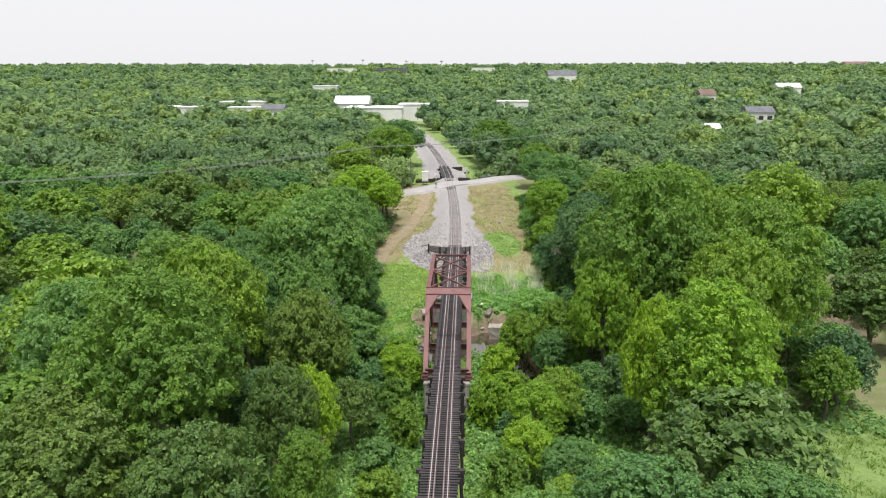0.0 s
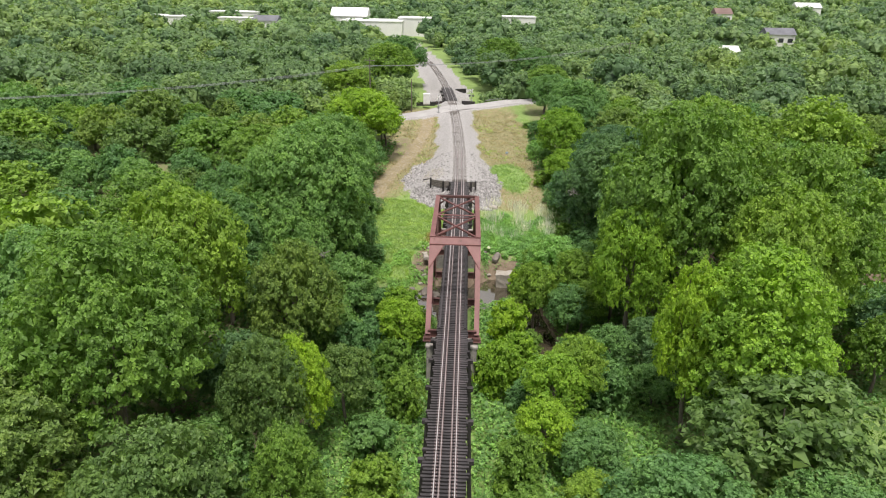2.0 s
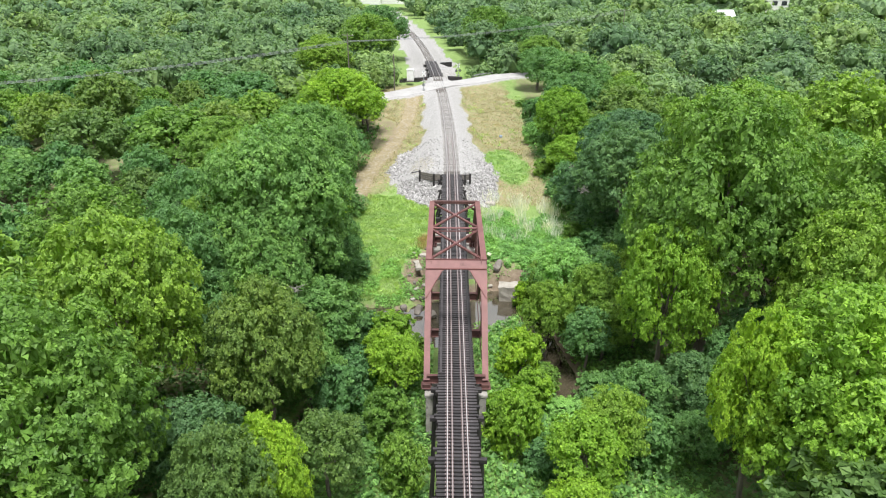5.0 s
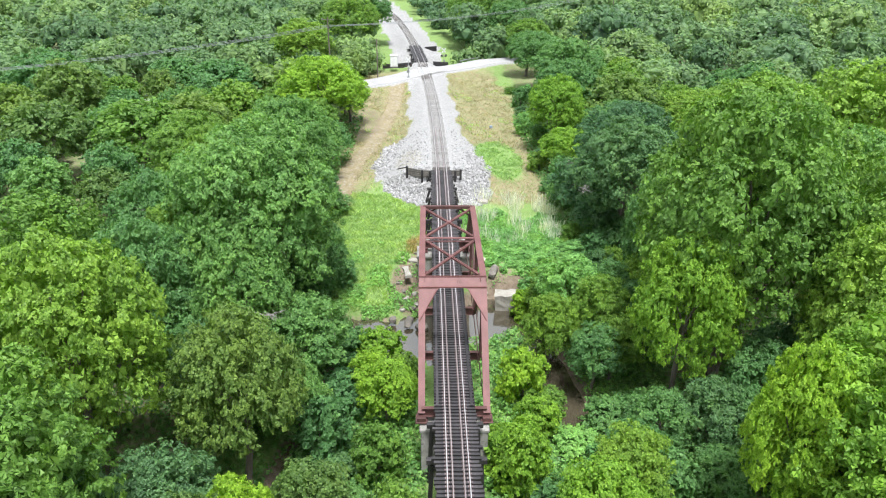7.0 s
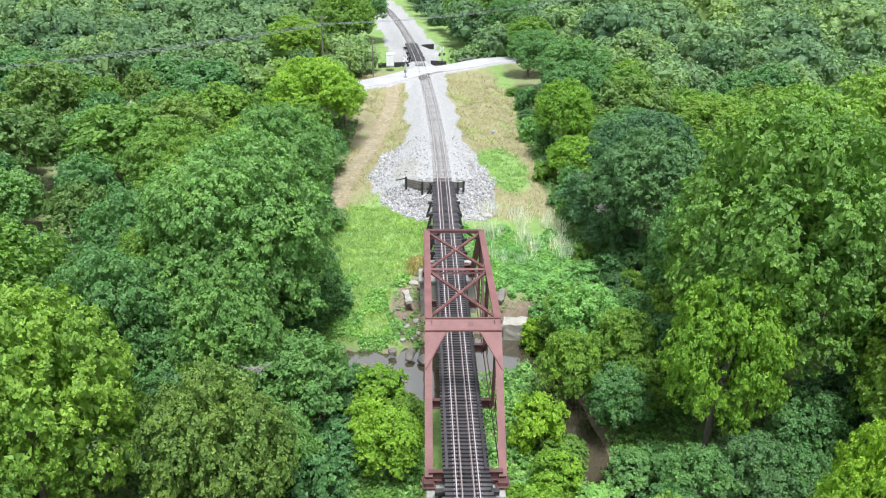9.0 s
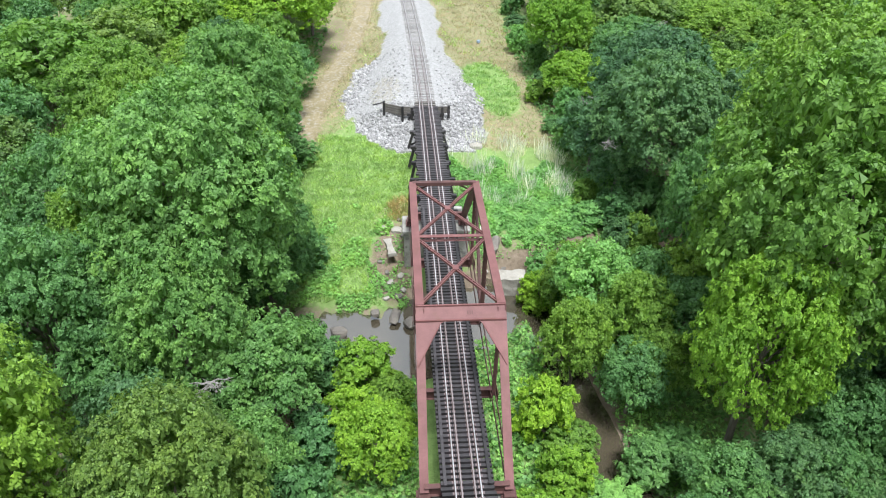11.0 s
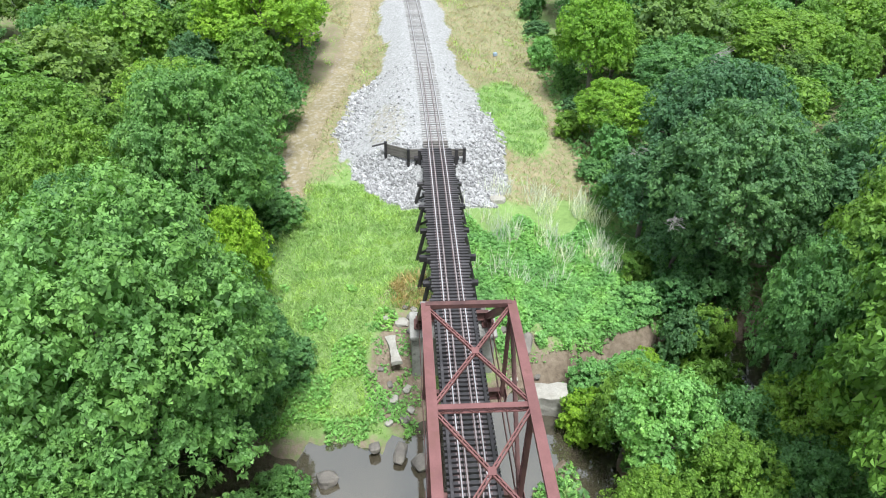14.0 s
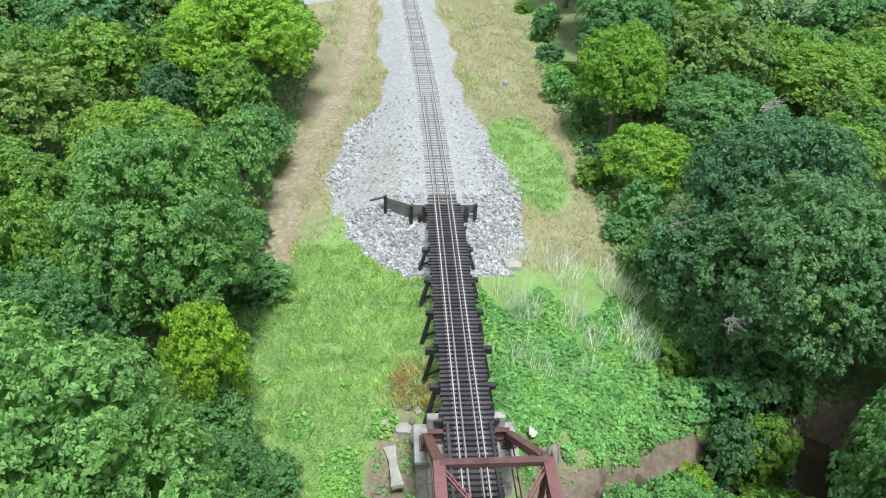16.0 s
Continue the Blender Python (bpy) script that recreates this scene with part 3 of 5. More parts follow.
BUSHES = [
    (19.2, 107.0, -1.0, 2.3, "mid"), (20.6, 103.4, -1.6, 2.4, "light"), (22.4, 107.2, 0.2, 2.7, "mid"), (20.6, 90.4, 4.0, 3.6, "light"), (-12.6, 101.8, -2.6, 2.2, "mid"),
    (25.5, 75.2, 3.4, 3.6, "mid"), (28.6, 77.4, 4.2, 3.6, "dark"), (23.2, 71.8, 1.2, 3.0, "mid"), (10.4, 99.4, -3.4, 2.1, "weed"), (13.4, 100.2, -3.2, 2.1, "weed"), (-10.6, 73.4, -0.6, 2.6, "mid"),
    (11.6, 94.2, 1.2, 3.2, "light"), (16.6, 90.6, 2.8, 3.4, "mid"), (19.4, 86.4, 3.0, 3.6, "mid"), (13.6, 82.4, 0.6, 2.9, "mid"), (16.6, 72.8, 0.2, 3.0, "mid"), (20.5, 72.4, 1.6, 3.2, "dark"), (13.4, 69.0, 0.4, 2.8, "mid"),
    (-13.4, 75.4, 2.0, 3.2, "mid"), (-22.4, 81.4, 5.0, 4.0, "mid"), (-17.2, 76.0, 2.4, 3.4, "olive"), (-12.0, 91.0, -3.4, 2.2, "mid"), (18.4, 97.4, -1.6, 2.6, "light"), (15.8, 98.8, -3.4, 2.0, "weed"),
    (-5.6, 77.4, 0.1, 2.9, "bright"), (-7.0, 80.5, -1.2, 2.6, "bright"), (6.6, 80.2, -0.8, 2.3, "bright"), (8.3, 78.6, -3.8, 2.2, "light"), (4.4, 71.6, -2.0, 2.4, "bright"), (5.0, 69.0, 0.4, 2.4, "bright"),
    (-4.2, 64.0, -0.6, 2.0, "light"), (-5.8, 70.6, -0.9, 2.3, "light"), (11.9, 65.2, 3.2, 3.0, "light"), (9.4, 62.4, 2.6, 3.2, "bright"), (9.8, 85.6, 2.0, 3.0, "light"), (15.5, 83.6, 0.6, 3.0, "light"), (12.6, 91.6, 3.0, 3.9, "weed"),
    (14.7, 87.0, 3.3, 3.2, "light"), (12.8, 97.6, -1.8, 3.0, "weed"), (9.3, 96.8, -3.6, 2.2, "bright"), (-16.4, 96.4, -1.0, 2.8, "mid"), (-13.2, 82.5, 3.6, 4.4, "mid"), (-9.6, 79.4, -2.6, 2.6, "mid"), (7.2, 75.4, -2.2, 2.1, "bright"), (13.8, 76.6, -3.6, 2.4, "mid"),
    (8.2, 57.5, 0.8, 2.8, "bright"), (5.8, 54, 0.0, 2.2, "light"), (11.8, 55, 0.5, 3.0, "mid"), (15.6, 67.5, -0.9, 2.6, "mid"), (20, 68, -1.6, 2.8, "mid"), (-6.4, 58, -1.6, 2.2, "mid"), (-5.6, 52, -1.0, 2.4, "light"), (-16, 104.5, 0.5, 3.0, "mid"), (-14.6, 99.6, -2.6, 2.4, "mid"),
    (-15.2, 119.5, -0.8, 2.6, "mid"), (-16.2, 106.5, 6.6, 2.8, "bright"), (-6.6, 86.6, -2.6, 2.4, "bright"), (-9.6, 87.6, -3.2, 2.4, "mid"), (-13.4, 86.6, -0.8, 2.8, "mid"), (-4.4, 84.4, -4.0, 1.8, "light"), (-15.5, 97.0, -1.0, 3.0, "mid"), (-4.6, 81.0, -3.4, 2.0, "bright"), (18.8, 103.4, -2.2, 2.0, "dark"), (16.4, 107.2, -2.6, 2.0, "weed"), (16.6, 110.8, -1.8, 1.5, "light"), (15.4, 101.8, -4.6, 1.6, "bright"), (20.5, 100.6, -5.4, 1.8, "bright"), (26, 99, -4.0, 2.2, "mid"), (16.5, 126, -1.2, 1.8, "mid"), (-17.5, 125, 0.2, 2.6, "mid"),
    (-9.5, 70, -4.0, 2.0, "dark"), (7.5, 66, -2.5, 2.2, "mid"), (12.6, 71.5, -4.0, 2.2, "weed"), (16, 78.5, -4.4, 2.0, "weed"), (10.2, 73.6, -4.4, 2.0, "weed"), (-8.4, 66.5, -3.4, 2.0, "mid"), (-11.5, 49.5, 1.5, 3.0, "mid"), (-6.5, 46, -0.5, 2.6, "light"), (6.5, 48.5, -1.0, 2.6, "light"), (11, 49, 0.2, 3.0, "light"), (-19, 62, 4.0, 4.0, "dark"), (-20, 76, 4.5, 4.0, "dark"), (25, 70, 0.5, 3.5, "dark"), (29, 68, 1.5, 4, "mid"),
]
for i in range(11):
    BUSHES.append((17.2 + 1.5 * math.sin(i * 2.3) + (i > 6), 121 + i * 6.6, 0.8 + 1.6 * math.sin(i * 1.7), 2.0 + 0.5 * math.sin(i * 3.1), ("mid", "weed", "light", "dark")[i % 4]))
for i, (x, y, top, r, tone) in enumerate(BUSHES):
    plant("wispy" if r > 2.75 else "bush" if i % 2 else "shrub", x, y, top, r, tone, i * 2.1, "bush", group="bushes along the creek")
# woods beyond the creek, thinning to lawns and lanes
rng = np.random.default_rng(11)


def open_land(x, y):
    off = x - float(bend(y))
    if y < 100 and abs(x) < 5 or abs(x) < 17 and 60 < y < 100 or 98 <= y < 126 and -16 < x < 19:
        return True
    if 126 <= y < 222 and -15 < off < 19 or y >= 222 and -6.5 < off < 8:
        return True
    if away(np.array(x), np.array(y), LANE) < 6.5 or away(np.array(x), np.array(y), MAIN) < 4:
        return True
    for fx, fy, fr in ((-123, 180, 16), (-150, 215, 14), (44, 58, 13), (47, 45, 10), (40, 49, 9), (105, 182, 13), (-12, 228, 6), (38, 145, 5)):
        if math.hypot(x - fx, y - fy) < fr:
            return True
    return False


count = 0
for i in range(14000):
    y = 20 + 150 * rng.random() ** 0.75
    x = rng.uniform(-1, 1) * (16 + 0.7 * y)
    r = rng.choice([rng.uniform(2.8, 4.2), rng.uniform(4.2, 6), rng.uniform(5.5, 8.2)])
    if open_land(x, y) or y < 100 and abs(x) < 4.5 + r or any((x - a) ** 2 + (y - b) ** 2 < ((r + c) * 0.6) ** 2 for a, b, c in PLACED):
        continue
    tone = ("mid", "light", "mid", "olive", "dark", "light", "light", "mid", "olive")[rng.integers(9)]
    top = float(ground_z(x, y)) + r * rng.uniform(1.25, 1.9) + rng.uniform(1.0, 4.5)
    plant(("mid_a", "mid_b", "mid_c")[rng.integers(3)], x, y, top, r, tone, rng.uniform(0, 6.28))
    count += 1
    if count >= 245:
        break


def far_woods():
    """The woods out to the horizon: separate crowns of leafy puffs in one sheet of foliage."""
    rng = np.random.default_rng(5)
    V, F, S, base = [], [], [], 0
    bands = ((160, 235, 2600, 26, 26, 0.78), (235, 330, 2600, 20, 18, 1.0), (330, 520, 3400, 13, 8, 1.45), (520, 850, 3000, 7, 5, 2.1), (850, 1500, 2600, 5, 3, 3.4), (1500, 2700, 2400, 5, 3, 5.0), (2700, 4600, 2000, 4, 2, 8.0))
    for lo, hi, n, puffs, leaf, size in bands:
        grown = np.zeros((0, 3))
        d = np.sqrt(rng.uniform(lo * lo, hi * hi, n))
        a = rng.uniform(-0.68, 0.68, n)
        for cx, cy in zip(d * np.sin(a), d * np.cos(a)):
            if lo < 300 and (open_land(cx, cy) or cy < 168 or cy < 215 and -16 < cx < 33):
                continue
            if any(abs(cx - bx) < bw and -bd < cy - by < 4 for bx, by, bw, bd in CLEAR):
                continue
            r = rng.choice([rng.uniform(4, 6), rng.uniform(6, 8.5), rng.uniform(8, 11)]) * (1 + (lo > 800) * 0.3 + (lo > 1400) * 0.5)
            if lo < 520 and -8 - 0.85 * r < cx - float(bend(cy)) < 9 + 0.85 * r:
                continue
            if len(grown) and np.any(np.hypot(grown[:, 0] - cx, grown[:, 1] - cy) < 0.66 * (grown[:, 2] + r)):
                continue
            grown = np.concatenate([grown, [[cx, cy, r]]])
            gz = float(ground_z(cx, cy))
            h = r * rng.uniform(0.95, 1.35) + rng.uniform(0.5, 4.0)
            k = max(5, int(puffs * (r / 7) ** 1.3))
            dirs = unit(rng.normal(0, 1, (k, 3)) + np.array([0, -0.25, 0.6]))
            pr = r * rng.uniform(0.22, 0.36, k) * (1.0 if k > 14 else 1.2 if k > 9 else 1.5)
            at0 = dirs * (np.array([r, r, r * 0.8]) - pr[:, None] * 0.8) + np.array([cx, cy, gz + h - r * 0.8])
            w = np.repeat(np.arange(k), leaf)
            e = unit(rng.normal(0, 1, (len(w), 3)) + np.array([0, -0.3, 0.8]))
            v, f = leaf_quads(rng, at0[w] + e * (pr[w] * rng.uniform(0.85, 1.1, len(w)))[:, None], e, size, size * 0.75, 0.3, 0.7)
            cores = [ICO_V * pr[i] * (0.58 if lo < 330 else 0.8) * rng.uniform(0.72, 1.2, (12, 1)) + at0[i] for i in range(k)]
            cores.append(ICO_V * np.array([r, r, r * 0.8]) * 0.62 * rng.uniform(0.8, 1.15, (12, 1)) + np.array([cx, cy, gz + h - r * 0.85]))
            q = np.concatenate(cores)
            tri = np.concatenate([ICO_F + 12 * i for i in range(k + 1)])
            V += [v, q]
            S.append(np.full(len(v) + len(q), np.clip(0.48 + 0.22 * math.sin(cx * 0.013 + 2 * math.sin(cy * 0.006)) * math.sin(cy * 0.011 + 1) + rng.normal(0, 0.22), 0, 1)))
            F += [f + base, tri + base + len(v)]
            base += len(v) + len(q)
    return np.concatenate(V), np.concatenate(F), np.concatenate(S)


CLEAR = [(-52, 470, 34, 20), (-80, 500, 14, 26), (-162, 805, 18, 60), (-165, 520, 19, 32), (-196, 468, 18, 30), (-121, 440, 8, 25), (-140, 450, 15, 40), (35, 505, 13, 40), (108, 300, 5, 14), (120, 340, 6, 14), (172, 405, 12, 30), (199, 577, 10, 40), (315, 690, 14, 50), (150, 1100, 26, 60), (-305, 1700, 60, 120), (-190, 1750, 60, 120), (45, 1900, 45, 120)]
V, F, S = far_woods()
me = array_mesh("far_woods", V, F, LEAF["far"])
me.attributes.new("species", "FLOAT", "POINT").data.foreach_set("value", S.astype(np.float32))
tagged(new("far_woods", me), "unbroken green woods reaching to the horizon", "woods", kind="stuff")

for proto in KINDS.values():
    for ob in (*proto.children_recursive, proto):
        bpy.data.objects.remove(ob)

# ---- railway bridge ----
PANEL = 7.6
Y0 = 72.0
NODE = [Y0 + PANEL * i for i in range(5)]
TOP, LOW, SIDE = 6.86, -1.05, 2.53
truss = thing("truss_bridge", "rust-red riveted steel through truss railway bridge", "bridge")
for s in (-1, 1):
    x = s * SIDE
    bm = bmesh.new()
    beam(bm, (x, NODE[1] - 0.1, TOP), (x, NODE[3] + 0.1, TOP), 0.46, 0.4)
    beam(bm, (x, NODE[1] - 0.1, TOP + 0.21), (x, NODE[3] + 0.1, TOP + 0.21), 0.54, 0.03)
    part("top_chord", bm, PAINT, truss)
    for a, b in ((0, 1), (4, 3)):
        bm = bmesh.new()
        beam(bm, (x, NODE[a], LOW), (x, NODE[b], TOP), 0.46, 0.38)
        p, q = Vector((x, NODE[a], LOW)), Vector((x, NODE[b], TOP))
        n_ = (q - p).cross(Vector((1, 0, 0))).normalized() * (1 if a == 0 else -1)
        n_ = n_ if n_.z > 0 else -n_
        beam(bm, p + n_ * 0.2, q + n_ * 0.2, 0.54, 0.03)
        part("end_post", bm, PAINT, truss)
    bm = bmesh.new()
    for dx in (-0.14, 0.14):
        beam(bm, (x + dx, NODE[0], LOW), (x + dx, NODE[4], LOW), 0.05, 0.26)
    part("bottom_chord", bm, PAINT_DARK, truss)

    def laced(name, a, b, wide, deep, bars):
        a, b = Vector(a), Vector(b)
        bm = bmesh.new()
        d = (b - a).normalized()
        u = Vector((1, 0, 0))
        v = d.cross(u).normalized()
        for e in (-1, 1):
            beam(bm, a + v * e * wide / 2, b + v * e * wide / 2, deep, 0.06)
        member = part(name, bm, PAINT_DARK, truss)
        for e in (-1, 1):
            bm = bmesh.new()
            for i in range(bars):
                p, q = a.lerp(b, i / bars), a.lerp(b, (i + 1) / bars)
                for sg in (-1, 1):
                    beam(bm, p + v * sg * wide / 2 + u * e * deep / 2, q - v * sg * wide / 2 + u * e * deep / 2, 0.05, 0.025)
            part("lacing", bm, PAINT, member)

    laced("vertical_post", (x, NODE[2], LOW), (x, NODE[2], TOP), 0.32, 0.26, 20)
    for n_ in (1, 3):
        laced("hip_vertical", (x, NODE[n_], LOW), (x, NODE[n_], TOP), 0.26, 0.2, 20)
        laced("diagonal", (x, NODE[n_], TOP), (x, NODE[2], LOW), 0.28, 0.2, 24)
    for n_, wide in ((1, 1.0), (2, 0.8), (3, 1.0)):
        for dx in (-0.245, 0.245):
            for z, tall in ((TOP - 0.2, 0.75), (LOW + 0.1, 0.8)):
                bm = bmesh.new()
                box(bm, (0.025, wide, tall), Matrix.Translation((x + dx, NODE[n_], z)))
                part("gusset_plate", bm, PAINT, truss)
    for n_ in (0, 4):
        bm = bmesh.new()
        box(bm, (0.7, 0.9, 0.35), Matrix.Translation((x, NODE[n_], LOW - 0.3)))
        box(bm, (0.95, 1.1, 0.12), Matrix.Translation((x, NODE[n_], LOW - 0.53)))
        part("bearing_shoe", bevelled(bm, 0.02), PAINT_DARK, truss)

for near, far in ((1, 0), (3, 4)):
    foot, head = Vector((0, NODE[far], LOW)), Vector((0, NODE[near], TOP))
    d = (foot - head).normalized()
    out = Vector((1, 0, 0)).cross(d).normalized()
    out = out if out.z > 0 else -out
    bm = bmesh.new()
    if near == 1:
        box(bm, (2 * SIDE + 0.54, 0.05, 0.95), Matrix.Translation(head + d * 0.45 + out * 0.225) @ Matrix((Vector((1, 0, 0)), out, -d)).transposed().to_4x4())
        for s in (-1, 1):
            pts = [(s * (SIDE + 0.2), 0.93), (s * 1.0, 0.93), (s * 1.3, 1.15), (s * (SIDE - 0.12), 3.2), (s * (SIDE + 0.2), 3.75)]
            lo = [bm.verts.new(head + Vector((px, 0, 0)) + d * k + out * 0.2) for px, k in pts]
            hi = [bm.verts.new(head + Vector((px, 0, 0)) + d * k + out * 0.225) for px, k in pts]
            bm.faces.new(lo)
            bm.faces.new(hi)
            for i in range(5):
                bm.faces.new((lo[i], lo[(i + 1) % 5], hi[(i + 1) % 5], hi[i]))
        bmesh.ops.recalc_face_normals(bm, faces=bm.faces)
        portal = part("portal_plate", bm, PAINT, truss, "broad riveted portal plate with corner knees")
        bm = bmesh.new()
        for k in (0.0, 0.92):
            beam(bm, head + Vector((-SIDE - 0.25, 0, 0)) + d * k + out * 0.28, head + Vector((SIDE + 0.25, 0, 0)) + d * k + out * 0.28, 0.1, 0.1)
        for s in (-1, 1):
            beam(bm, head + Vector((s * 1.32, 0, 0)) + d * 1.17 + out * 0.25, head + Vector((s * (SIDE + 0.2), 0, 0)) + d * 3.7 + out * 0.25, 0.08, 0.05)
        part("flange_angle", bm, PAINT, portal)
        bm = bmesh.new()
        for i in range(3):
            beam(bm, head + Vector((0.42 + i * 0.13, 0, 0)) + d * 0.34 + out * 0.262, head + Vector((0.42 + i * 0.13, 0, 0)) + d * 0.58 + out * 0.262, 0.07, 0.012)
        part("stencil_mark", bm, PAINT_DARK, portal, "faint dark stencilled mark")
    else:
        beam(bm, head + Vector((-SIDE, 0, 0.1)), head + Vector((SIDE, 0, 0.1)), 0.34, 0.3)
        for s in (-1, 1):
            beam(bm, head + Vector((s * 1.2, 0, 0)) + d * 0.1, head + Vector((s * SIDE, 0, 0)) + d * 2.2, 0.24, 0.14)
        part("portal_strut", bm, PAINT_DARK, truss)
bm = bmesh.new()
beam(bm, (-SIDE, NODE[2], TOP + 0.1), (SIDE, NODE[2], TOP + 0.1), 0.32, 0.05)
beam(bm, (-SIDE, NODE[2], TOP - 0.25), (SIDE, NODE[2], TOP - 0.25), 0.28, 0.05)
for i in range(12):
    a, b = -SIDE + 2 * SIDE * i / 12, -SIDE + 2 * SIDE * (i + 1) / 12
    beam(bm, (a, NODE[2] - 0.12, TOP - (0.25 if i % 2 else -0.1)), (b, NODE[2] - 0.12, TOP - (-0.1 if i % 2 else 0.25)), 0.03, 0.05)
part("top_strut", bm, PAINT, truss)
for a, b in ((1, 2), (2, 3)):
    for s in (-1, 1):
        bm = bmesh.new()
        pa, pb = Vector((-s * (SIDE - 0.15), NODE[a] + 0.25, TOP + 0.02)), Vector((s * (SIDE - 0.15), NODE[b] - 0.25, TOP + 0.02))
        for e in (-0.09, 0.09):
            beam(bm, pa + Vector((e, 0, 0)), pb + Vector((e, 0, 0)), 0.07, 0.16)
        for i in range(22):
            p, q = pa.lerp(pb, i / 22), pa.lerp(pb, (i + 1) / 22)
            k = 0.09 if i % 2 else -0.09
            beam(bm, p + Vector((k, 0, 0.06)), q + Vector((-k, 0, 0.06)), 0.04, 0.02)
        part("lateral_brace", bm, PAINT, truss)
    bm = bmesh.new()
    box(bm, (0.4, 0.45, 0.03), Matrix.Translation((0, (NODE[a] + NODE[b]) / 2, TOP + 0.13)))
    part("crossing_plate", bm, PAINT, truss)
for n_ in range(5):
    bm = bmesh.new()
    box(bm, (2 * SIDE, 0.03, 0.75), Matrix.Translation((0, NODE[n_], -0.88)))
    for z in (-0.5, -1.25):
        box(bm, (2 * SIDE, 0.34, 0.03), Matrix.Translation((0, NODE[n_], z)))
    part("floor_beam", bm, PAINT_DARK, truss)
for x in (-0.95, 0.95):
    bm = bmesh.new()
    for z, w in ((-0.42, 0.3), (-0.75, 0.03), (-1.1, 0.3)):
        box(bm, (w, NODE[4] - NODE[0], 0.03 if w > 0.1 else 0.66), Matrix.Translation((x, (NODE[0] + NODE[4]) / 2, z)))
    part("stringer", bm, PAINT_DARK, truss)


# ---- timber trestles ----
def trestle(y_from, y_to, bents, label, rake=0.8):
    root = thing("timber_trestle", label, "trestle", "approach trestles")
    for x in (-0.95, -0.65, 0.65, 0.95):
        bm = bmesh.new()
        box(bm, (0.24, y_to - y_from, 0.42), Matrix.Translation((x, (y_from + y_to) / 2, -0.62)))
        part("stringer", bevelled(bm, 0.015), TIMBER, root)
    for y, wide, tall in bents:
        bm = bmesh.new()
        box(bm, (wide, 0.36, tall), Matrix.Translation((0, y, -0.83 - tall / 2)))
        part("bent_cap", bevelled(bm, 0.02), TIMBER, root)
        for x, out in ((-1.75, -rake), (-0.8, -0.25), (0, 0), (0.8, 0.25), (1.75, rake)):
            foot = float(ground_z(x + out, y)) - 0.8
            bm = bmesh.new()
            limb(bm, (x + out, y, foot), (x, y, -0.84 - tall * 0.5), 0.19, 0.16, 8, 0.0)
            part("timber_post", bm, TIMBER, root)
        low = float(ground_z(0, y)) + 0.5
        if low < -2.4:
            bm = bmesh.new()
            beam(bm, (-2.1, y + 0.22, low), (1.7, y + 0.22, -1.3), 0.08, 0.22)
            beam(bm, (2.1, y - 0.22, low), (-1.7, y - 0.22, -1.3), 0.08, 0.22)
            part("sway_brace", bm, TIMBER, root)
    return root


north = trestle(102.6, 127.2, [(103.6, 4.2, 0.4), (106.4, 4.4, 0.4), (109.8, 4.7, 0.55), (113.6, 4.3, 0.38), (117.4, 4.3, 0.38), (121.4, 4.3, 0.36), (126.6, 4.6, 0.36)], "black creosoted timber trestle with raking piles on the north bank")
south = trestle(8.0, 71.4, [(y, 4.3, 0.4) for y in (12, 17, 22, 27, 32, 37, 42, 47, 52, 57, 62, 66.8, 70.6)], "black creosoted timber trestle among bushes south of the truss", 0.25)

# ---- track ----
def rail_line(name, offset, y_a, y_b, scale=1.0, gap=0.0):
    """One rail swept along the line: foot, web and head."""
    ys = np.arange(y_a, y_b, 2.0 if y_b > 128 else 8.0).tolist() + [y_b]
    prof = [(-0.07, -0.155), (-0.07, -0.14), (-0.012, -0.12), (-0.012, -0.045), (-0.037, -0.035), (-0.037, -0.004), (-0.03, 0), (0.03, 0), (0.037, -0.004), (0.037, -0.035), (0.012, -0.045), (0.012, -0.12), (0.07, -0.14), (0.07, -0.155)]
    bm = bmesh.new()
    rings = []
    for y in ys:
        c = float(bend(np.array(y)))
        k = math.atan(-2 * max(0, y - 120) / 2450)
        rings.append([bm.verts.new((c + (offset + px * scale) * math.cos(k), y + 0 * k - (offset + px) * math.sin(k), pz * scale - (1 - scale) * 0.155)) for px, pz in prof])
    for a, b in zip(rings, rings[1:]):
        for i in range(13):
            f = bm.faces.new((a[i], a[i + 1], b[i + 1], b[i]))
            f.material_index = 1 if i in (5, 6, 7) else 0
    bm.faces.new(rings[0])
    bm.faces.new(rings[-1])
    bmesh.ops.recalc_face_normals(bm, faces=bm.faces)
    ob = part(name, bm, RAIL, track)
    ob.data.materials.append(RAIL_TOP if scale > 0.99 else GUARD_TOP)
    return ob


track = thing("railway_track", "single railway track with bright rails on dark timber ties", "railway track")
for s in (-1, 1):
    rail_line("rail", s * 0.7525, 8, 430)
    rail_line("guard_rail", s * 0.39, 8, 150, 0.98)
for s in (-1, 1):
    bm = bmesh.new()
    box(bm, (0.2, NODE[4] - NODE[0] + 0.6, 0.14), Matrix.Translation((s * 1.32, (NODE[0] + NODE[4]) / 2, -0.085)))
    part("guard_timber", bevelled(bm, 0.01), TIMBER, track)


def block(name, size, mat, b=0.012):
    bm = bmesh.new()
    box(bm, size, Matrix())
    bevelled(bm, b)
    me = bpy.data.meshes.new(name)
    bm.to_mesh(me)
    bm.free()
    me.materials.append(mat)
    return me


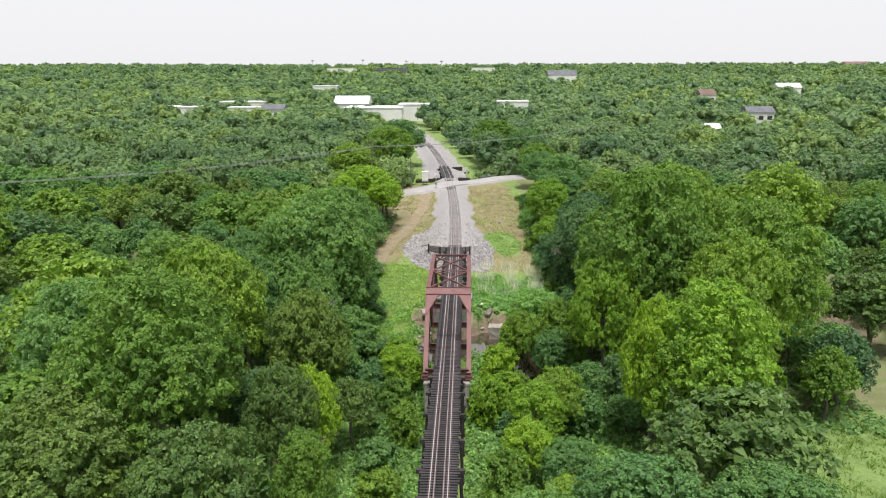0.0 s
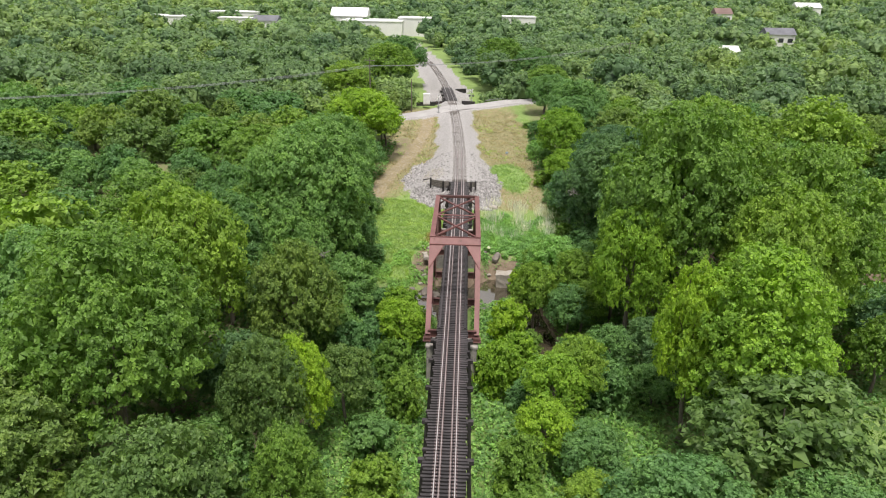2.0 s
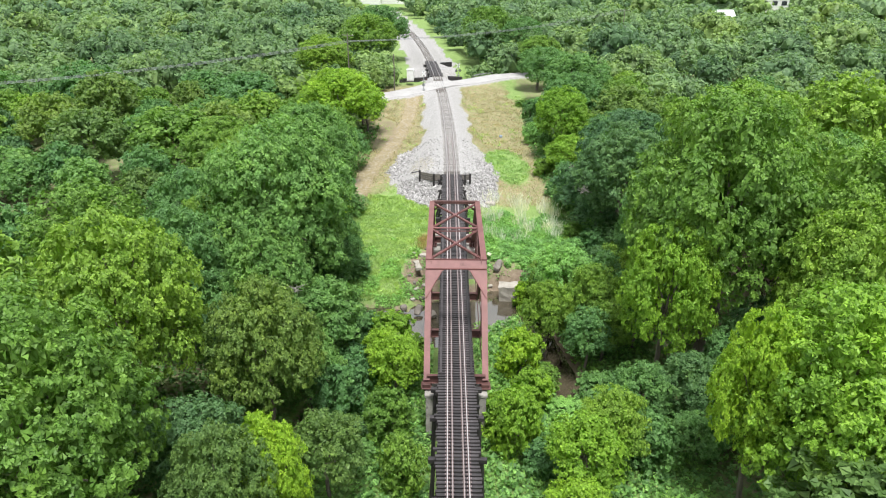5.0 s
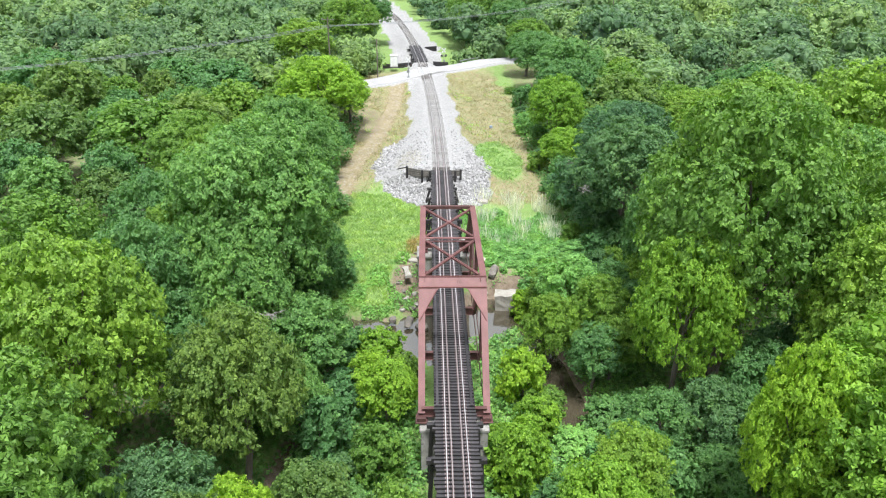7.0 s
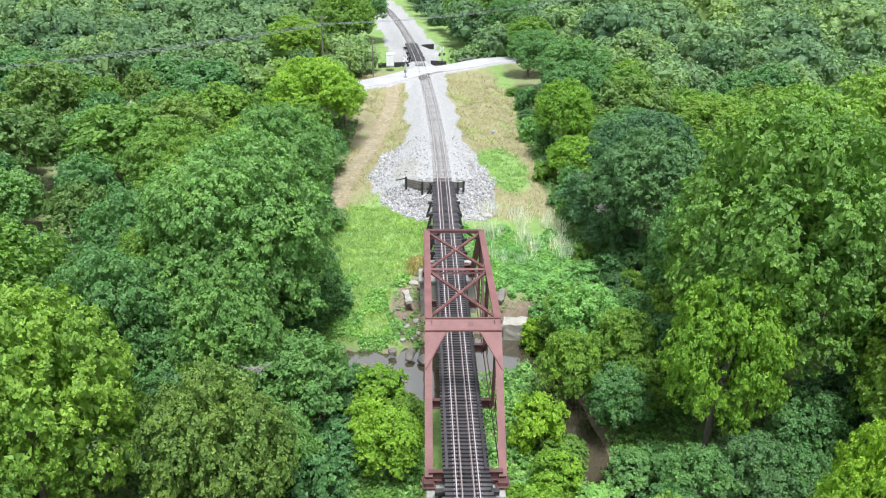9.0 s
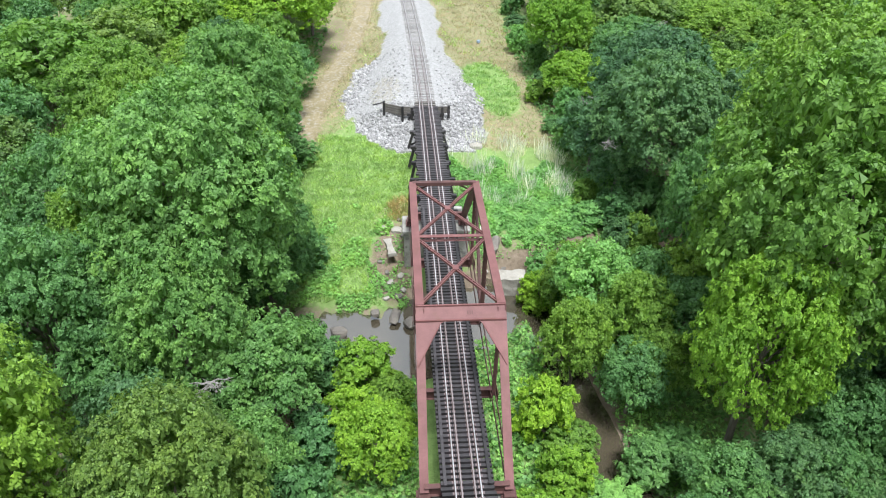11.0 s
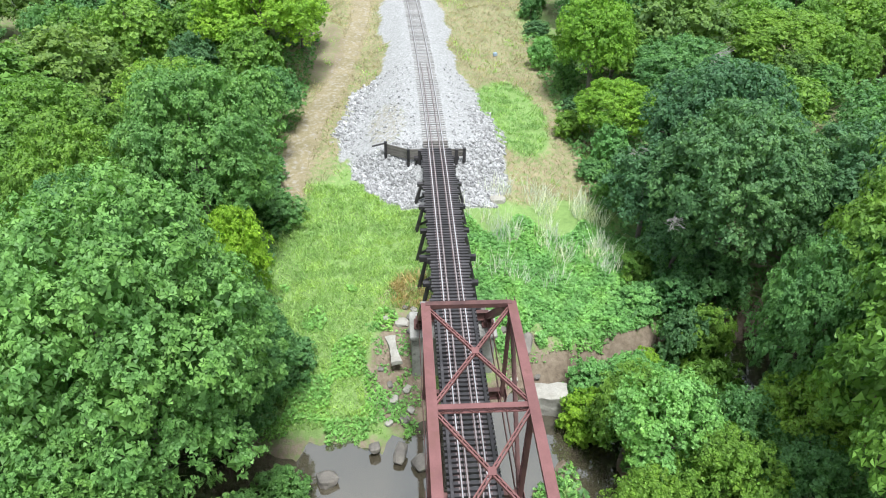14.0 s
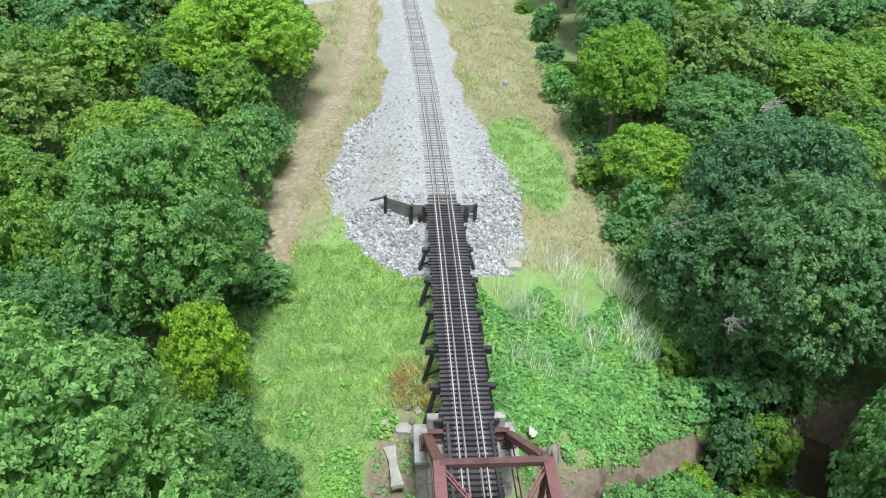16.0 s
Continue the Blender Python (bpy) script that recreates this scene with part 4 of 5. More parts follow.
tie_bridge, tie_long, tie_ground = block("tie", (3.15, 0.22, 0.24), TIMBER), block("tie", (3.5, 0.22, 0.24), TIMBER), block("tie", (2.6, 0.23, 0.2), TIE)
plates = block("tie_plate", (0.34, 0.2, 0.02), PLATE, 0.003)
rr = random.Random(4)
y = 30.0
while y < 127.3:
    on = Y0 - 0.3 < y < NODE[4] + 0.3
    t_ = new("tie", tie_bridge if on else tie_long if rr.random() < 0.25 else tie_bridge)
    t_.parent = track
    t_.matrix_local = pose((0 if on else rr.uniform(-0.1, 0.1)), y, -0.295 + rr.uniform(-0.012, 0.012), 0, 0, rr.uniform(-0.8, 0.8))
    y += 0.385
y = 127.7
while y < 320:
    if not 198.5 < y < 207.5:
        c = float(bend(np.array(y)))
        k = math.degrees(math.atan(2 * max(0, y - 120) / 2450))
        t_ = new("tie", tie_long if 216 < y < 242 else tie_ground)
        t_.parent = track
        t_.matrix_local = pose(c + rr.uniform(-0.06, 0.06), y, (-0.262 if 216 < y < 242 else -0.286) + rr.uniform(-0.012, 0.012), 0, 0, k + rr.uniform(-1.2, 1.2))
    y += 0.42 if 216 < y < 242 else 0.54
bm = bmesh.new()
y = 30.0
while y < 127.3:
    for x in (-0.7525, 0.7525, -0.39, 0.39):
        box(bm, (0.34 if abs(x) > 0.5 else 0.2, 0.18, 0.018), Matrix.Translation((x, y, -0.166)))
    y += 0.385
tagged(part("tie_plate", bm, PLATE, track, "small steel tie plates under the rails"), kind="stuff")
# ---- piers, abutments and stones ----
def pier(name, label, blocks, mat):
    root = thing(name, label, "pier")
    for size, at in blocks:
        bm = bmesh.new()
        box(bm, size, Matrix.Translation(at))
        part("masonry_block", bevelled(bm, 0.06), mat, root)
    return root


pier("bridge_pier", "stained concrete pier carrying the north truss end", [((6.2, 2.6, 5.0), (-0.1, 102.6, -4.6)), ((6.5, 2.9, 0.34), (-0.1, 102.6, -1.95)), ((5.0, 0.5, 1.0), (0, 103.8, -1.25))], CONCRETE)
pier("bridge_pier", "stained concrete pier carrying the south truss end", [((5.2, 1.9, 4.8), (0, 71.9, -4.4)), ((5.4, 2.0, 0.3), (0, 71.9, -1.95))], CONCRETE)


def stone(name, label, at, size, turn, mat, seed, group=""):
    ob = part(name, rock_bm(seed, size), mat)
    ob.matrix_world = pose(*at, *turn)
    return tagged(ob, label, "stone", group)


bm = bmesh.new()
box(bm, (2.6, 1.5, 2.2), Matrix())
bmesh.ops.subdivide_edges(bm, edges=list(bm.edges), cuts=3, use_grid_fill=True)
for v in bm.verts:
    v.co += noise.noise_vector(v.co * 1.1) * 0.13
tagged(part("stone_block", bm, PALE_STONE), "fallen squared limestone block standing in the creek", "stone").matrix_world = pose(7.1, 98.9, -6.5, 3, -4, -6)
bm = bmesh.new()
box(bm, (0.75, 3.4, 0.4), Matrix())
bmesh.ops.subdivide_edges(bm, edges=list(bm.edges), cuts=4, use_grid_fill=True)
for v in bm.verts:
    v.co += noise.noise_vector(v.co * 1.4) * 0.14
    v.co.x *= 1 - 0.35 * math.cos(v.co.y * 1.2) * 0.8
tagged(part("stone_slab", bm, PALE_STONE), "long pale stone slab lying on the washed bank", "stone").matrix_world = pose(-4.6, 103.0, -4.85, -9, 0, 9)
stone("boulder", "rough dark boulder at the water's edge", (-9.2, 93.2, -7.2), (0.85, 0.7, 0.7), (0, 8, 20), DARK_STONE, 3)
stone("boulder", "tilted flat stone on the creek bank", (-4.2, 94.9, -6.9), (0.55, 0.95, 0.35), (25, 10, -15), DARK_STONE, 4)
stone("boulder", "broken brown stone beside the pier", (-2.7, 94.2, -7.1), (0.8, 0.75, 0.45), (10, -8, 35), DARK_STONE, 5)
stone("boulder", "small stone at the muddy edge", (-6.0, 95.4, -6.9), (0.5, 0.45, 0.4), (0, 0, 15), DARK_STONE, 6)
stone("boulder", "pale rounded boulder in the dry grass", (5.9, 122.0, -3.3), (1.0, 0.7, 0.6), (0, 0, 5), PALE_STONE, 7)
stone("boulder", "ragged pale rock beside the truss foot", (5.9, 103.2, -4.9), (0.55, 1.3, 0.6), (12, 10, -18), DARK_STONE, 8)
stone("boulder", "tan stone half sunk in soil", (8.0, 105.6, -5.0), (0.75, 0.5, 0.4), (0, 0, 30), PALE_STONE, 9)
for i, (x, y, a) in enumerate(((-3.9, 106.0, 0.7), (-3.1, 105.2, 0.55), (-4.6, 99.4, 0.5), (-3.9, 97.9, 0.6), (-5.2, 106.5, 0.4), (4.2, 104.8, 0.5), (-3.6, 100.2, 0.45), (-4.9, 100.6, 0.35), (-3.4, 98.6, 0.4), (-5.6, 101.8, 0.3), (-5.0, 97.6, 0.4), (-3.3, 106.6, 0.35), (-2.9, 107.4, 0.4), (-3.6, 107.6, 0.3), (4.8, 101.4, 0.4), (6.6, 101.2, 0.35), (5.4, 100.2, 0.5), (-6.4, 99.4, 0.3))):
    stone("rubble_stone", "loose angular stone on bare soil", (x, y, float(ground_z(x, y)) + 0.1), (a, a * 0.75, a * 0.5), (0, 0, i * 40), PALE_STONE if i % 2 == 0 else DARK_STONE, 20 + i, "loose stones by the pier")


heap = thing("stone_bank", "heaped pale broken stone round the trestle end", "stone bank")
rng = np.random.default_rng(21)
forms = []
for k in range(6):
    bm = rock_bm(40 + k, (1, 0.8, 0.65), 1)
    me = bpy.data.meshes.new("stone")
    bm.to_mesh(me)
    bm.free()
    me.materials.append(STONE)
    forms.append(me)
SV = [np.array([v.co[:] for v in me.vertices]) for me in forms]
SF = np.array([list(p.vertices) for p in forms[0].polygons])
made, rest_v, rest_f, base = 0, [], [], 0
spots = np.stack([rng.uniform(-12.5, 9.5, 26000), 120.8 + 30 * rng.random(26000) ** 1.5], -1)
spots = spots[(cover_map(spots[:, 0], spots[:, 1])[:, 2] > 0.55) & (np.abs(spots[:, 0]) > 1.9)]
heights = ground_z(spots[:, 0], spots[:, 1])
for (x, y), lie in zip(spots.tolist(), heights.tolist()):
    west_row = abs((x + 10.2) - (y - 134) * 0.16) < 1.5 + 0.4 * math.sin(y) and 131 < y < 150
    front = y < 129.5 - 0.1 * abs(x) or (x > 4.2 and y < 139)
    if not (west_row or front) and rng.random() > 0.1:
        continue
    big = abs(x) > 2.5 and (y < 128 or west_row or x > 5)
    a = rng.uniform(0.07, 0.2) * (1.6 if big and rng.random() < 0.35 else 1.0)
    z = lie + a * 0.3
    if made < 300 and a > 0.22 and y < 131:
        ob = new("stone", forms[rng.integers(6)])
        ob.parent = heap
        ob.matrix_local = pose(x, y, z, *rng.uniform(0, 360, 3)) @ Matrix.Diagonal((a, a, a, 1))
        made += 1
    else:
        m = np.array(pose(x, y, z, *rng.uniform(0, 360, 3)))
        rest_v.append((SV[rng.integers(6)] * a) @ m[:3, :3].T + m[:3, 3])
        rest_f.append(SF + base)
        base += len(SV[0])
    if len(rest_v) > 5200:
        break
rest = new("loose_stone", array_mesh("loose_stone", np.concatenate(rest_v), np.concatenate(rest_f), STONE))
rest.parent = heap
tagged(rest, "small broken stones", kind="stuff")

# wing walls of the trestle end
wing = thing("wing_wall", "weathered grey plank wing wall with black posts", "retaining wall")
for p, q, rows in (((-5.2, 128.0), (-2.9, 126.75), 4), ((-2.9, 126.75), (-1.5, 126.75), 4), ((1.5, 126.75), (2.9, 126.75), 3)):
    for k in range(rows):
        bm = bmesh.new()
        beam(bm, (p[0], p[1], -0.2 - 0.3 * k), (q[0], q[1], -0.2 - 0.3 * k), 0.09, 0.27)
        part("plank", bevelled(bm, 0.012), OLD_TIMBER, wing)
for x, y, top, low in ((-5.2, 127.85, 0.25, -1.9), (-2.9, 126.55, 0.05, -2.4), (-1.75, 126.5, -0.05, -2.6), (2.05, 126.55, 0.0, -1.8), (2.85, 126.55, 0.15, -1.5)):
    bm = bmesh.new()
    box(bm, (0.3, 0.3, top - low), Matrix.Translation((x, y, (top + low) / 2)))
    part("post", bevelled(bm, 0.02), TIMBER, wing)
bm = bmesh.new()
beam(bm, (-6.6, 127.6, -0.15), (-5.2, 127.9, 0.05), 0.14, 0.16)
part("anchor_beam", bevelled(bm, 0.02), TIMBER, wing)

# ---- lane and crossing ----
def ribbon(name, line, wide, lift, mat, thick=0.25):
    pts = [Vector((*p, 0)) for p in line]
    fine = []
    for a, b in zip(pts, pts[1:]):
        n_ = max(2, int((b - a).length / 1.0))
        fine += [a.lerp(b, i / n_) for i in range(n_)]
    fine.append(pts[-1])
    for _ in range(12):
        fine = [fine[0]] + [(fine[i - 1] + fine[i] * 2 + fine[i + 1]) / 4 for i in range(1, len(fine) - 1)] + [fine[-1]]
    bm = bmesh.new()
    rings = []
    for i, p in enumerate(fine):
        d = (fine[min(i + 1, len(fine) - 1)] - fine[max(i - 1, 0)]).normalized()
        s_ = Vector((d.y, -d.x, 0))
        z = lift(p)
        w = wide * (1 + 0.04 * math.sin(i * 1.3))
        rings.append([bm.verts.new(p + s_ * e * w / 2 + Vector((0, 0, z + dz))) for e, dz in ((-1.03, -thick), (-1, 0), (-0.4, 0.03), (0.4, 0.03), (1, 0), (1.03, -thick))])
    for a, b in zip(rings, rings[1:]):
        for i in range(5):
            bm.faces.new((a[i], a[i + 1], b[i + 1], b[i]))
    bmesh.ops.recalc_face_normals(bm, faces=bm.faces)
    return part(name, bm, mat)


def lane_height(p):
    near = abs(p.x - float(bend(np.array(p.y))))
    return -0.34 + 0.25 * (1 - float(step(1.5, 7.0, np.array(near))))


tagged(ribbon("road", LANE, 6.2, lane_height, ROAD), "narrow pale chip-seal lane crossing the track", "road", kind="structure")
crossing = thing("level_crossing", "pale concrete crossing panels between the rails", "level crossing")
for k in range(4):
    yy = 199.6 + k * 2.0
    c = float(bend(np.array(yy + 1)))
    for x, w in ((0, 1.3), (-1.25, 0.8), (1.25, 0.8)):
        bm = bmesh.new()
        box(bm, (w, 1.96, 0.2), Matrix.Translation((c + x, yy + 1, -0.125)))
        part("panel", bevelled(bm, 0.015), ROAD, crossing)

rail_guard = thing("guard_rail", "galvanised steel guard rail on posts beside the lane", "guard rail")
for k in range(5):
    p = Vector((6.6 + k * 1.9, 216.2 + k * 2.4, 0))
    z = float(ground_z(p.x, p.y))
    bm = bmesh.new()
    box(bm, (0.15, 0.15, 1.1), Matrix.Translation((p.x, p.y, z + 0.3)))
    part("post", bm, OLD_TIMBER, rail_guard)
    if k < 4:
        bm = bmesh.new()
        for dz in (0.5, 0.66):
            beam(bm, (p.x, p.y - 0.1, z + dz), (p.x + 1.9, p.y + 2.3, z + dz), 0.06, 0.13)
        part("beam", bm, GALVANISED, rail_guard)

# ---- culvert bridge beyond the crossing ----
culvert = thing("short_timber_bridge", "short dark timber bridge under the curving track", "bridge")
for yy in (217.2, 224.5, 231.5, 240.5):
    c = float(bend(np.array(yy)))
    k = math.degrees(math.atan(2 * (yy - 120) / 2450))
    bm = bmesh.new()
    box(bm, (4.6, 0.36, 0.36), pose(c, yy, -1.1, 0, 0, k))
    part("bent_cap", bevelled(bm, 0.02), TIMBER, culvert)
    for x in (-1.7, -0.6, 0.6, 1.7):
        bm = bmesh.new()
        limb(bm, (c + x * 1.15, yy, -5.6), (c + x, yy, -1.0), 0.19, 0.17, 8)
        part("timber_post", bm, TIMBER, culvert)
for x in (-0.9, 0.9):
    for a, b in ((216.5, 224.5), (224.5, 232.5), (232.5, 241.5)):
        bm = bmesh.new()
        beam(bm, (float(bend(np.array(a))) + x, a, -0.66), (float(bend(np.array(b))) + x, b, -0.66), 0.5, 0.5)
        part("stringer", bm, TIMBER, culvert)
for a, b in (((-14.0, 213.6), (-8.2, 215.6)), ((-8.2, 215.6), (-6.0, 216.4)), ((-0.6, 218.2), (3.4, 217.0)), ((-3.0, 242.0), (0.6, 243.5))):
    for k in range(4):
        bm = bmesh.new()
        beam(bm, (*a, -0.75 - 0.42 * k), (*b, -0.75 - 0.42 * k), 0.2, 0.4)
        part("wall_timber", bm, TIMBER, culvert)

# ---- trackside ----
cabinet = thing("signal_cabinet", "white painted metal signal cabinet beside the crossing", "cabinet", at=(-10.8, 210.2, -0.45))
bm = bmesh.new()
box(bm, (1.8, 1.8, 2.7), Matrix.Translation((0, 0, 1.5)))
part("body", bevelled(bm, 0.03), WHITE, cabinet)
bm = bmesh.new()
box(bm, (2.0, 2.0, 0.12), Matrix.Translation((0, 0, 2.92)))
part("roof", bevelled(bm, 0.04), WHITE, cabinet)
bm = bmesh.new()
box(bm, (0.85, 0.04, 2.0), Matrix.Translation((0.1, -0.92, 1.35)))
part("door", bevelled(bm, 0.01), WHITE, cabinet)
bm = bmesh.new()
box(bm, (1.95, 1.95, 0.2), Matrix.Translation((0, 0, 0.05)))
part("plinth", bm, CONCRETE, cabinet)


def crossing_signal(x, y, spin):
    z = float(ground_z(x, y))
    root = thing("crossing_signal", "level crossing signal mast with white crossbuck and twin lamps", "crossing signal", "crossing signals", at=(x, y, z))
    bm = bmesh.new()
    limb(bm, (0, 0, -0.3), (0, 0, 5.0), 0.08, 0.07, 10)
    part("mast", bm, GALVANISED, root)
    bm = bmesh.new()
    box(bm, (0.6, 0.6, 0.5), Matrix.Translation((0, 0, 0.15)))
    part("base", bevelled(bm, 0.03), GALVANISED, root)
    for a in (-45, 45):
        bm = bmesh.new()
        box(bm, (1.5, 0.03, 0.26), Matrix.Translation((0, -0.1 - 0.02 * (a > 0), 4.3)) @ Matrix.Rotation(radians(a), 4, "Y"))
        part("crossbuck_arm", bm, WHITE, root)
    bm = bmesh.new()
    beam(bm, (-0.75, -0.05, 2.9), (0.75, -0.05, 2.9), 0.06, 0.06)
    part("lamp_bar", bm, GALVANISED, root)
    for s in (-1, 1):
        bm = bmesh.new()
        bmesh.ops.create_cone(bm, cap_ends=True, segments=20, radius1=0.34, radius2=0.34, depth=0.05, matrix=Matrix.Translation((s * 0.6, -0.1, 2.9)) @ Matrix.Rotation(radians(90), 4, "X"))
        disc = part("lamp", bm, BLACK, root)
        bm = bmesh.new()
        bmesh.ops.create_cone(bm, cap_ends=True, segments=16, radius1=0.13, radius2=0.1, depth=0.1, matrix=Matrix.Translation((s * 0.6, -0.16, 2.9)) @ Matrix.Rotation(radians(90), 4, "X"))
        part("lens", bm, PAINT, disc)
    bm = bmesh.new()
    box(bm, (0.5, 0.35, 0.7), Matrix.Translation((0.05, 0.25, 1.5)))
    part("relay_box", bevelled(bm, 0.02), GALVANISED, root)
    root.rotation_euler.z = radians(spin)


crossing_signal(-6.7, 195.8, 25)
crossing_signal(2.3, 217.9, 205)


def utility_pole(x, y, height, label, arms):
    root = thing("utility_pole", label, "utility pole", "poles by the track", at=(x, y, float(ground_z(x, y))))
    bm = bmesh.new()
    limb(bm, (0, 0, -0.5), (0, 0, height), 0.17, 0.11, 10)
    part("pole", bm, BARK, root)
    if arms:
        bm = bmesh.new()
        beam(bm, (-1.3, 0.5, height - 0.5), (1.3, -0.5, height - 0.5), 0.1, 0.12)
        part("crossarm", bm, OLD_TIMBER, root)
        for k in (-1.2, 0.0, 1.2):
            bm = bmesh.new()
            limb(bm, (k, -k * 0.4, height - 0.42), (k, -k * 0.4, height - 0.2), 0.06, 0.04, 8)
            part("insulator", bm, WHITE, root)


utility_pole(-14.4, 200.3, 9.6, "bare dark wooden pole by the lane", False)
utility_pole(-23.2, 181, 15.6, "wooden power pole with crossarm rising from the trees", True)
utility_pole(-118, 110, 18.0, "wooden power pole with crossarm in the woods", True)
utility_pole(58, 262, 16, "wooden power pole with crossarm beside the woods", True)


def wire(a, b, sag, r=0.022):
    bm = bmesh.new()
    a, b = Vector(a), Vector(b)
    pts = [a.lerp(b, i / 24) - Vector((0, 0, sag * 4 * (i / 24) * (1 - i / 24))) for i in range(25)]
    rings = [[bm.verts.new(p + Vector((0, r * math.cos(k * math.tau / 5), r * math.sin(k * math.tau / 5)))) for k in range(5)] for p in pts]
    for p, q in zip(rings, rings[1:]):
        for k in range(5):
            bm.faces.new((p[k], p[(k + 1) % 5], q[(k + 1) % 5], q[k]))
    tagged(part("power_line", bm, GALVANISED), "grey power line strung between wooden poles", "cable", "power lines")


for k in (-1.2, 0.0, 1.2):
    wire((-23.2 + k, 181 - k * 0.4, 13.4), (-118 + k, 110 - k * 0.4, 13.6), 2.4, 0.035)
    wire((-23.2 + k, 181 - k * 0.4, 13.4), (58 + k, 262 - k * 0.4, 14.0), 2.0, 0.03)

# ---- low growth ----
def scatter(name, label, category, n, area, keep, length, width, tone, seed, tall=(0, 0.3), up=0.6, clump=0.0):
    """Small leaves or blades over a stretch of ground, as one growth."""
    rng = np.random.default_rng(seed)
    x, y = rng.uniform(area[0], area[1], n), rng.uniform(area[2], area[3], n)
    if clump:
        k = max(1, n // 40)
        cx, cy = rng.uniform(area[0], area[1], k), rng.uniform(area[2], area[3], k)
        w = rng.integers(0, k, n)
        x, y = cx[w] + rng.normal(0, clump, n), cy[w] + rng.normal(0, clump, n)
    ok = keep(x, y)
    x, y = x[ok], y[ok]
    swell = 0.5 + 0.5 * np.sin(x * 1.3 + 2 * np.sin(y * 0.7)) * np.sin(y * 1.1 + np.sin(x * 0.9))
    z = ground_z(x, y) + tall[0] + (tall[1] - tall[0]) * rng.random(len(x)) * (0.45 + 0.55 * swell)
    v, f = leaf_quads(rng, np.stack([x, y, z], -1), np.zeros((len(x), 3)), length, width, up, 0.8)
    tagged(new(name, array_mesh(name, v, f, LEAF[tone])), label, category, kind="stuff")


def blades(name, label, category, n, area, keep, height, width, tone, seed, tuft=0.0, lean=0.35):
    """Upright blades or stalks, each a narrow tapering strip."""
    rng = np.random.default_rng(seed)
    x, y = rng.uniform(area[0], area[1], n), rng.uniform(area[2], area[3], n)
    if tuft:
        k = max(1, n // 14)
        cx, cy = rng.uniform(area[0], area[1], k), rng.uniform(area[2], area[3], k)
        w = rng.integers(0, k, n)
        x, y = cx[w] + rng.normal(0, tuft, n), cy[w] + rng.normal(0, tuft, n)
    ok = keep(x, y)
    x, y = x[ok], y[ok]
    n = len(x)
    p = np.stack([x, y, ground_z(x, y) - 0.05], -1)
    h = height * rng.uniform(0.55, 1.3, n)[:, None]
    d = np.concatenate([rng.normal(0, lean, (n, 2)), np.ones((n, 1))], 1)
    side = unit(np.concatenate([rng.normal(0, 1, (n, 2)), np.zeros((n, 1))], 1)) * (width * rng.uniform(0.6, 1.4, n))[:, None]
    v = np.stack([p - side, p + side, p + d * h + side * 0.3, p + d * h - side * 0.3], 1).reshape(-1, 3)
    tagged(new(name, array_mesh(name, v, np.arange(4 * n).reshape(n, 4), LEAF[tone])), label, category, kind="stuff")


def dry(x, y):
    return (away(x, y, MAIN) > 4.0) & (np.minimum(away(x, y, SIDE_WEST), away(x, y, SIDE_EAST)) > 1.7)


def shade_floor(x, y):
    c = cover_map(x, y)
    return dry(x, y) & ((np.abs(x) > 15) | (y < 97)) & (np.abs(x) > 2.2) & (c[:, 2] < 0.3) & (ground_z(x, y) > -7.3) & ~((np.hypot(x - 42, y - 60) < 8)) & ~((x > 3) & (x < 12) & (y > 97)) & ~((x > -14) & (x < -3) & (y > 94))


scatter("undergrowth", "dense green undergrowth between the trees", "undergrowth", 80000, (-45, 50, 36, 165), shade_floor, 0.5, 0.36, "mid", 31, (0.0, 1.3), 0.7)
scatter("creekside_weeds", "lush weeds beside the trestle and creek", "weeds", 34000, (-14, 20, 48, 97), shade_floor, 0.3, 0.2, "weed", 32, (0.0, 1.2), 0.7)
scatter("weed_bank", "bright knee-high weeds covering the bank", "weeds", 64000, (2.2, 22, 98.5, 121), lambda x, y: dry(x, y) & (y > 101.5 + 2.2 * np.sin(x * 0.8) - np.clip((x - 8) * 0.6, 0, 2)) & (y < 118.5 + 1.5 * np.sin(x) - 0.12 * x) & (np.hypot(x - 6, (y - 102)) > 2.6 + 1.5 * np.sin(x * 2.3 + 1) * np.sin(y * 1.9)) & (x < 18 + (y > 103) * 4), 0.27, 0.2, "weed", 33, (0.0, 0.8), 0.9)
scatter("weed_patch", "leafy weed patches on the grassy bank", "weeds", 13000, (-15, -2.6, 94, 110), lambda x, y: dry(x, y) & (np.sin(x * 1.1 + 1) * np.sin(y * 0.9) > -0.1 + np.clip((y - 101) * 0.11, 0, 2)) & (np.hypot((x + 4.2) / 2.0, (y - 102.5) / 4.2) > 0.75 + 0.5 * np.sin(x * 2.7) * np.sin(y * 2.1)), 0.25, 0.18, "weed", 34, (0.0, 0.7), 0.8)
blades("lawn_grass", "fresh soft grass on the bank", "grass", 52000, (-16, -2, 95.5, 125), lambda x, y: dry(x, y) & (cover_map(x, y)[:, 1] < 0.3) & (cover_map(x, y)[:, 2] < 0.3), 0.3, 0.04, "grass", 35, 0.22, 0.6)
blades("meadow_grass", "mown green meadow grass behind the trees", "grass", 22000, (27, 62, 34, 74), lambda x, y: np.hypot((x - 45) / 18, (y - 53) / 20) < 1.0, 0.32, 0.05, "light", 45, 0.3, 0.6)
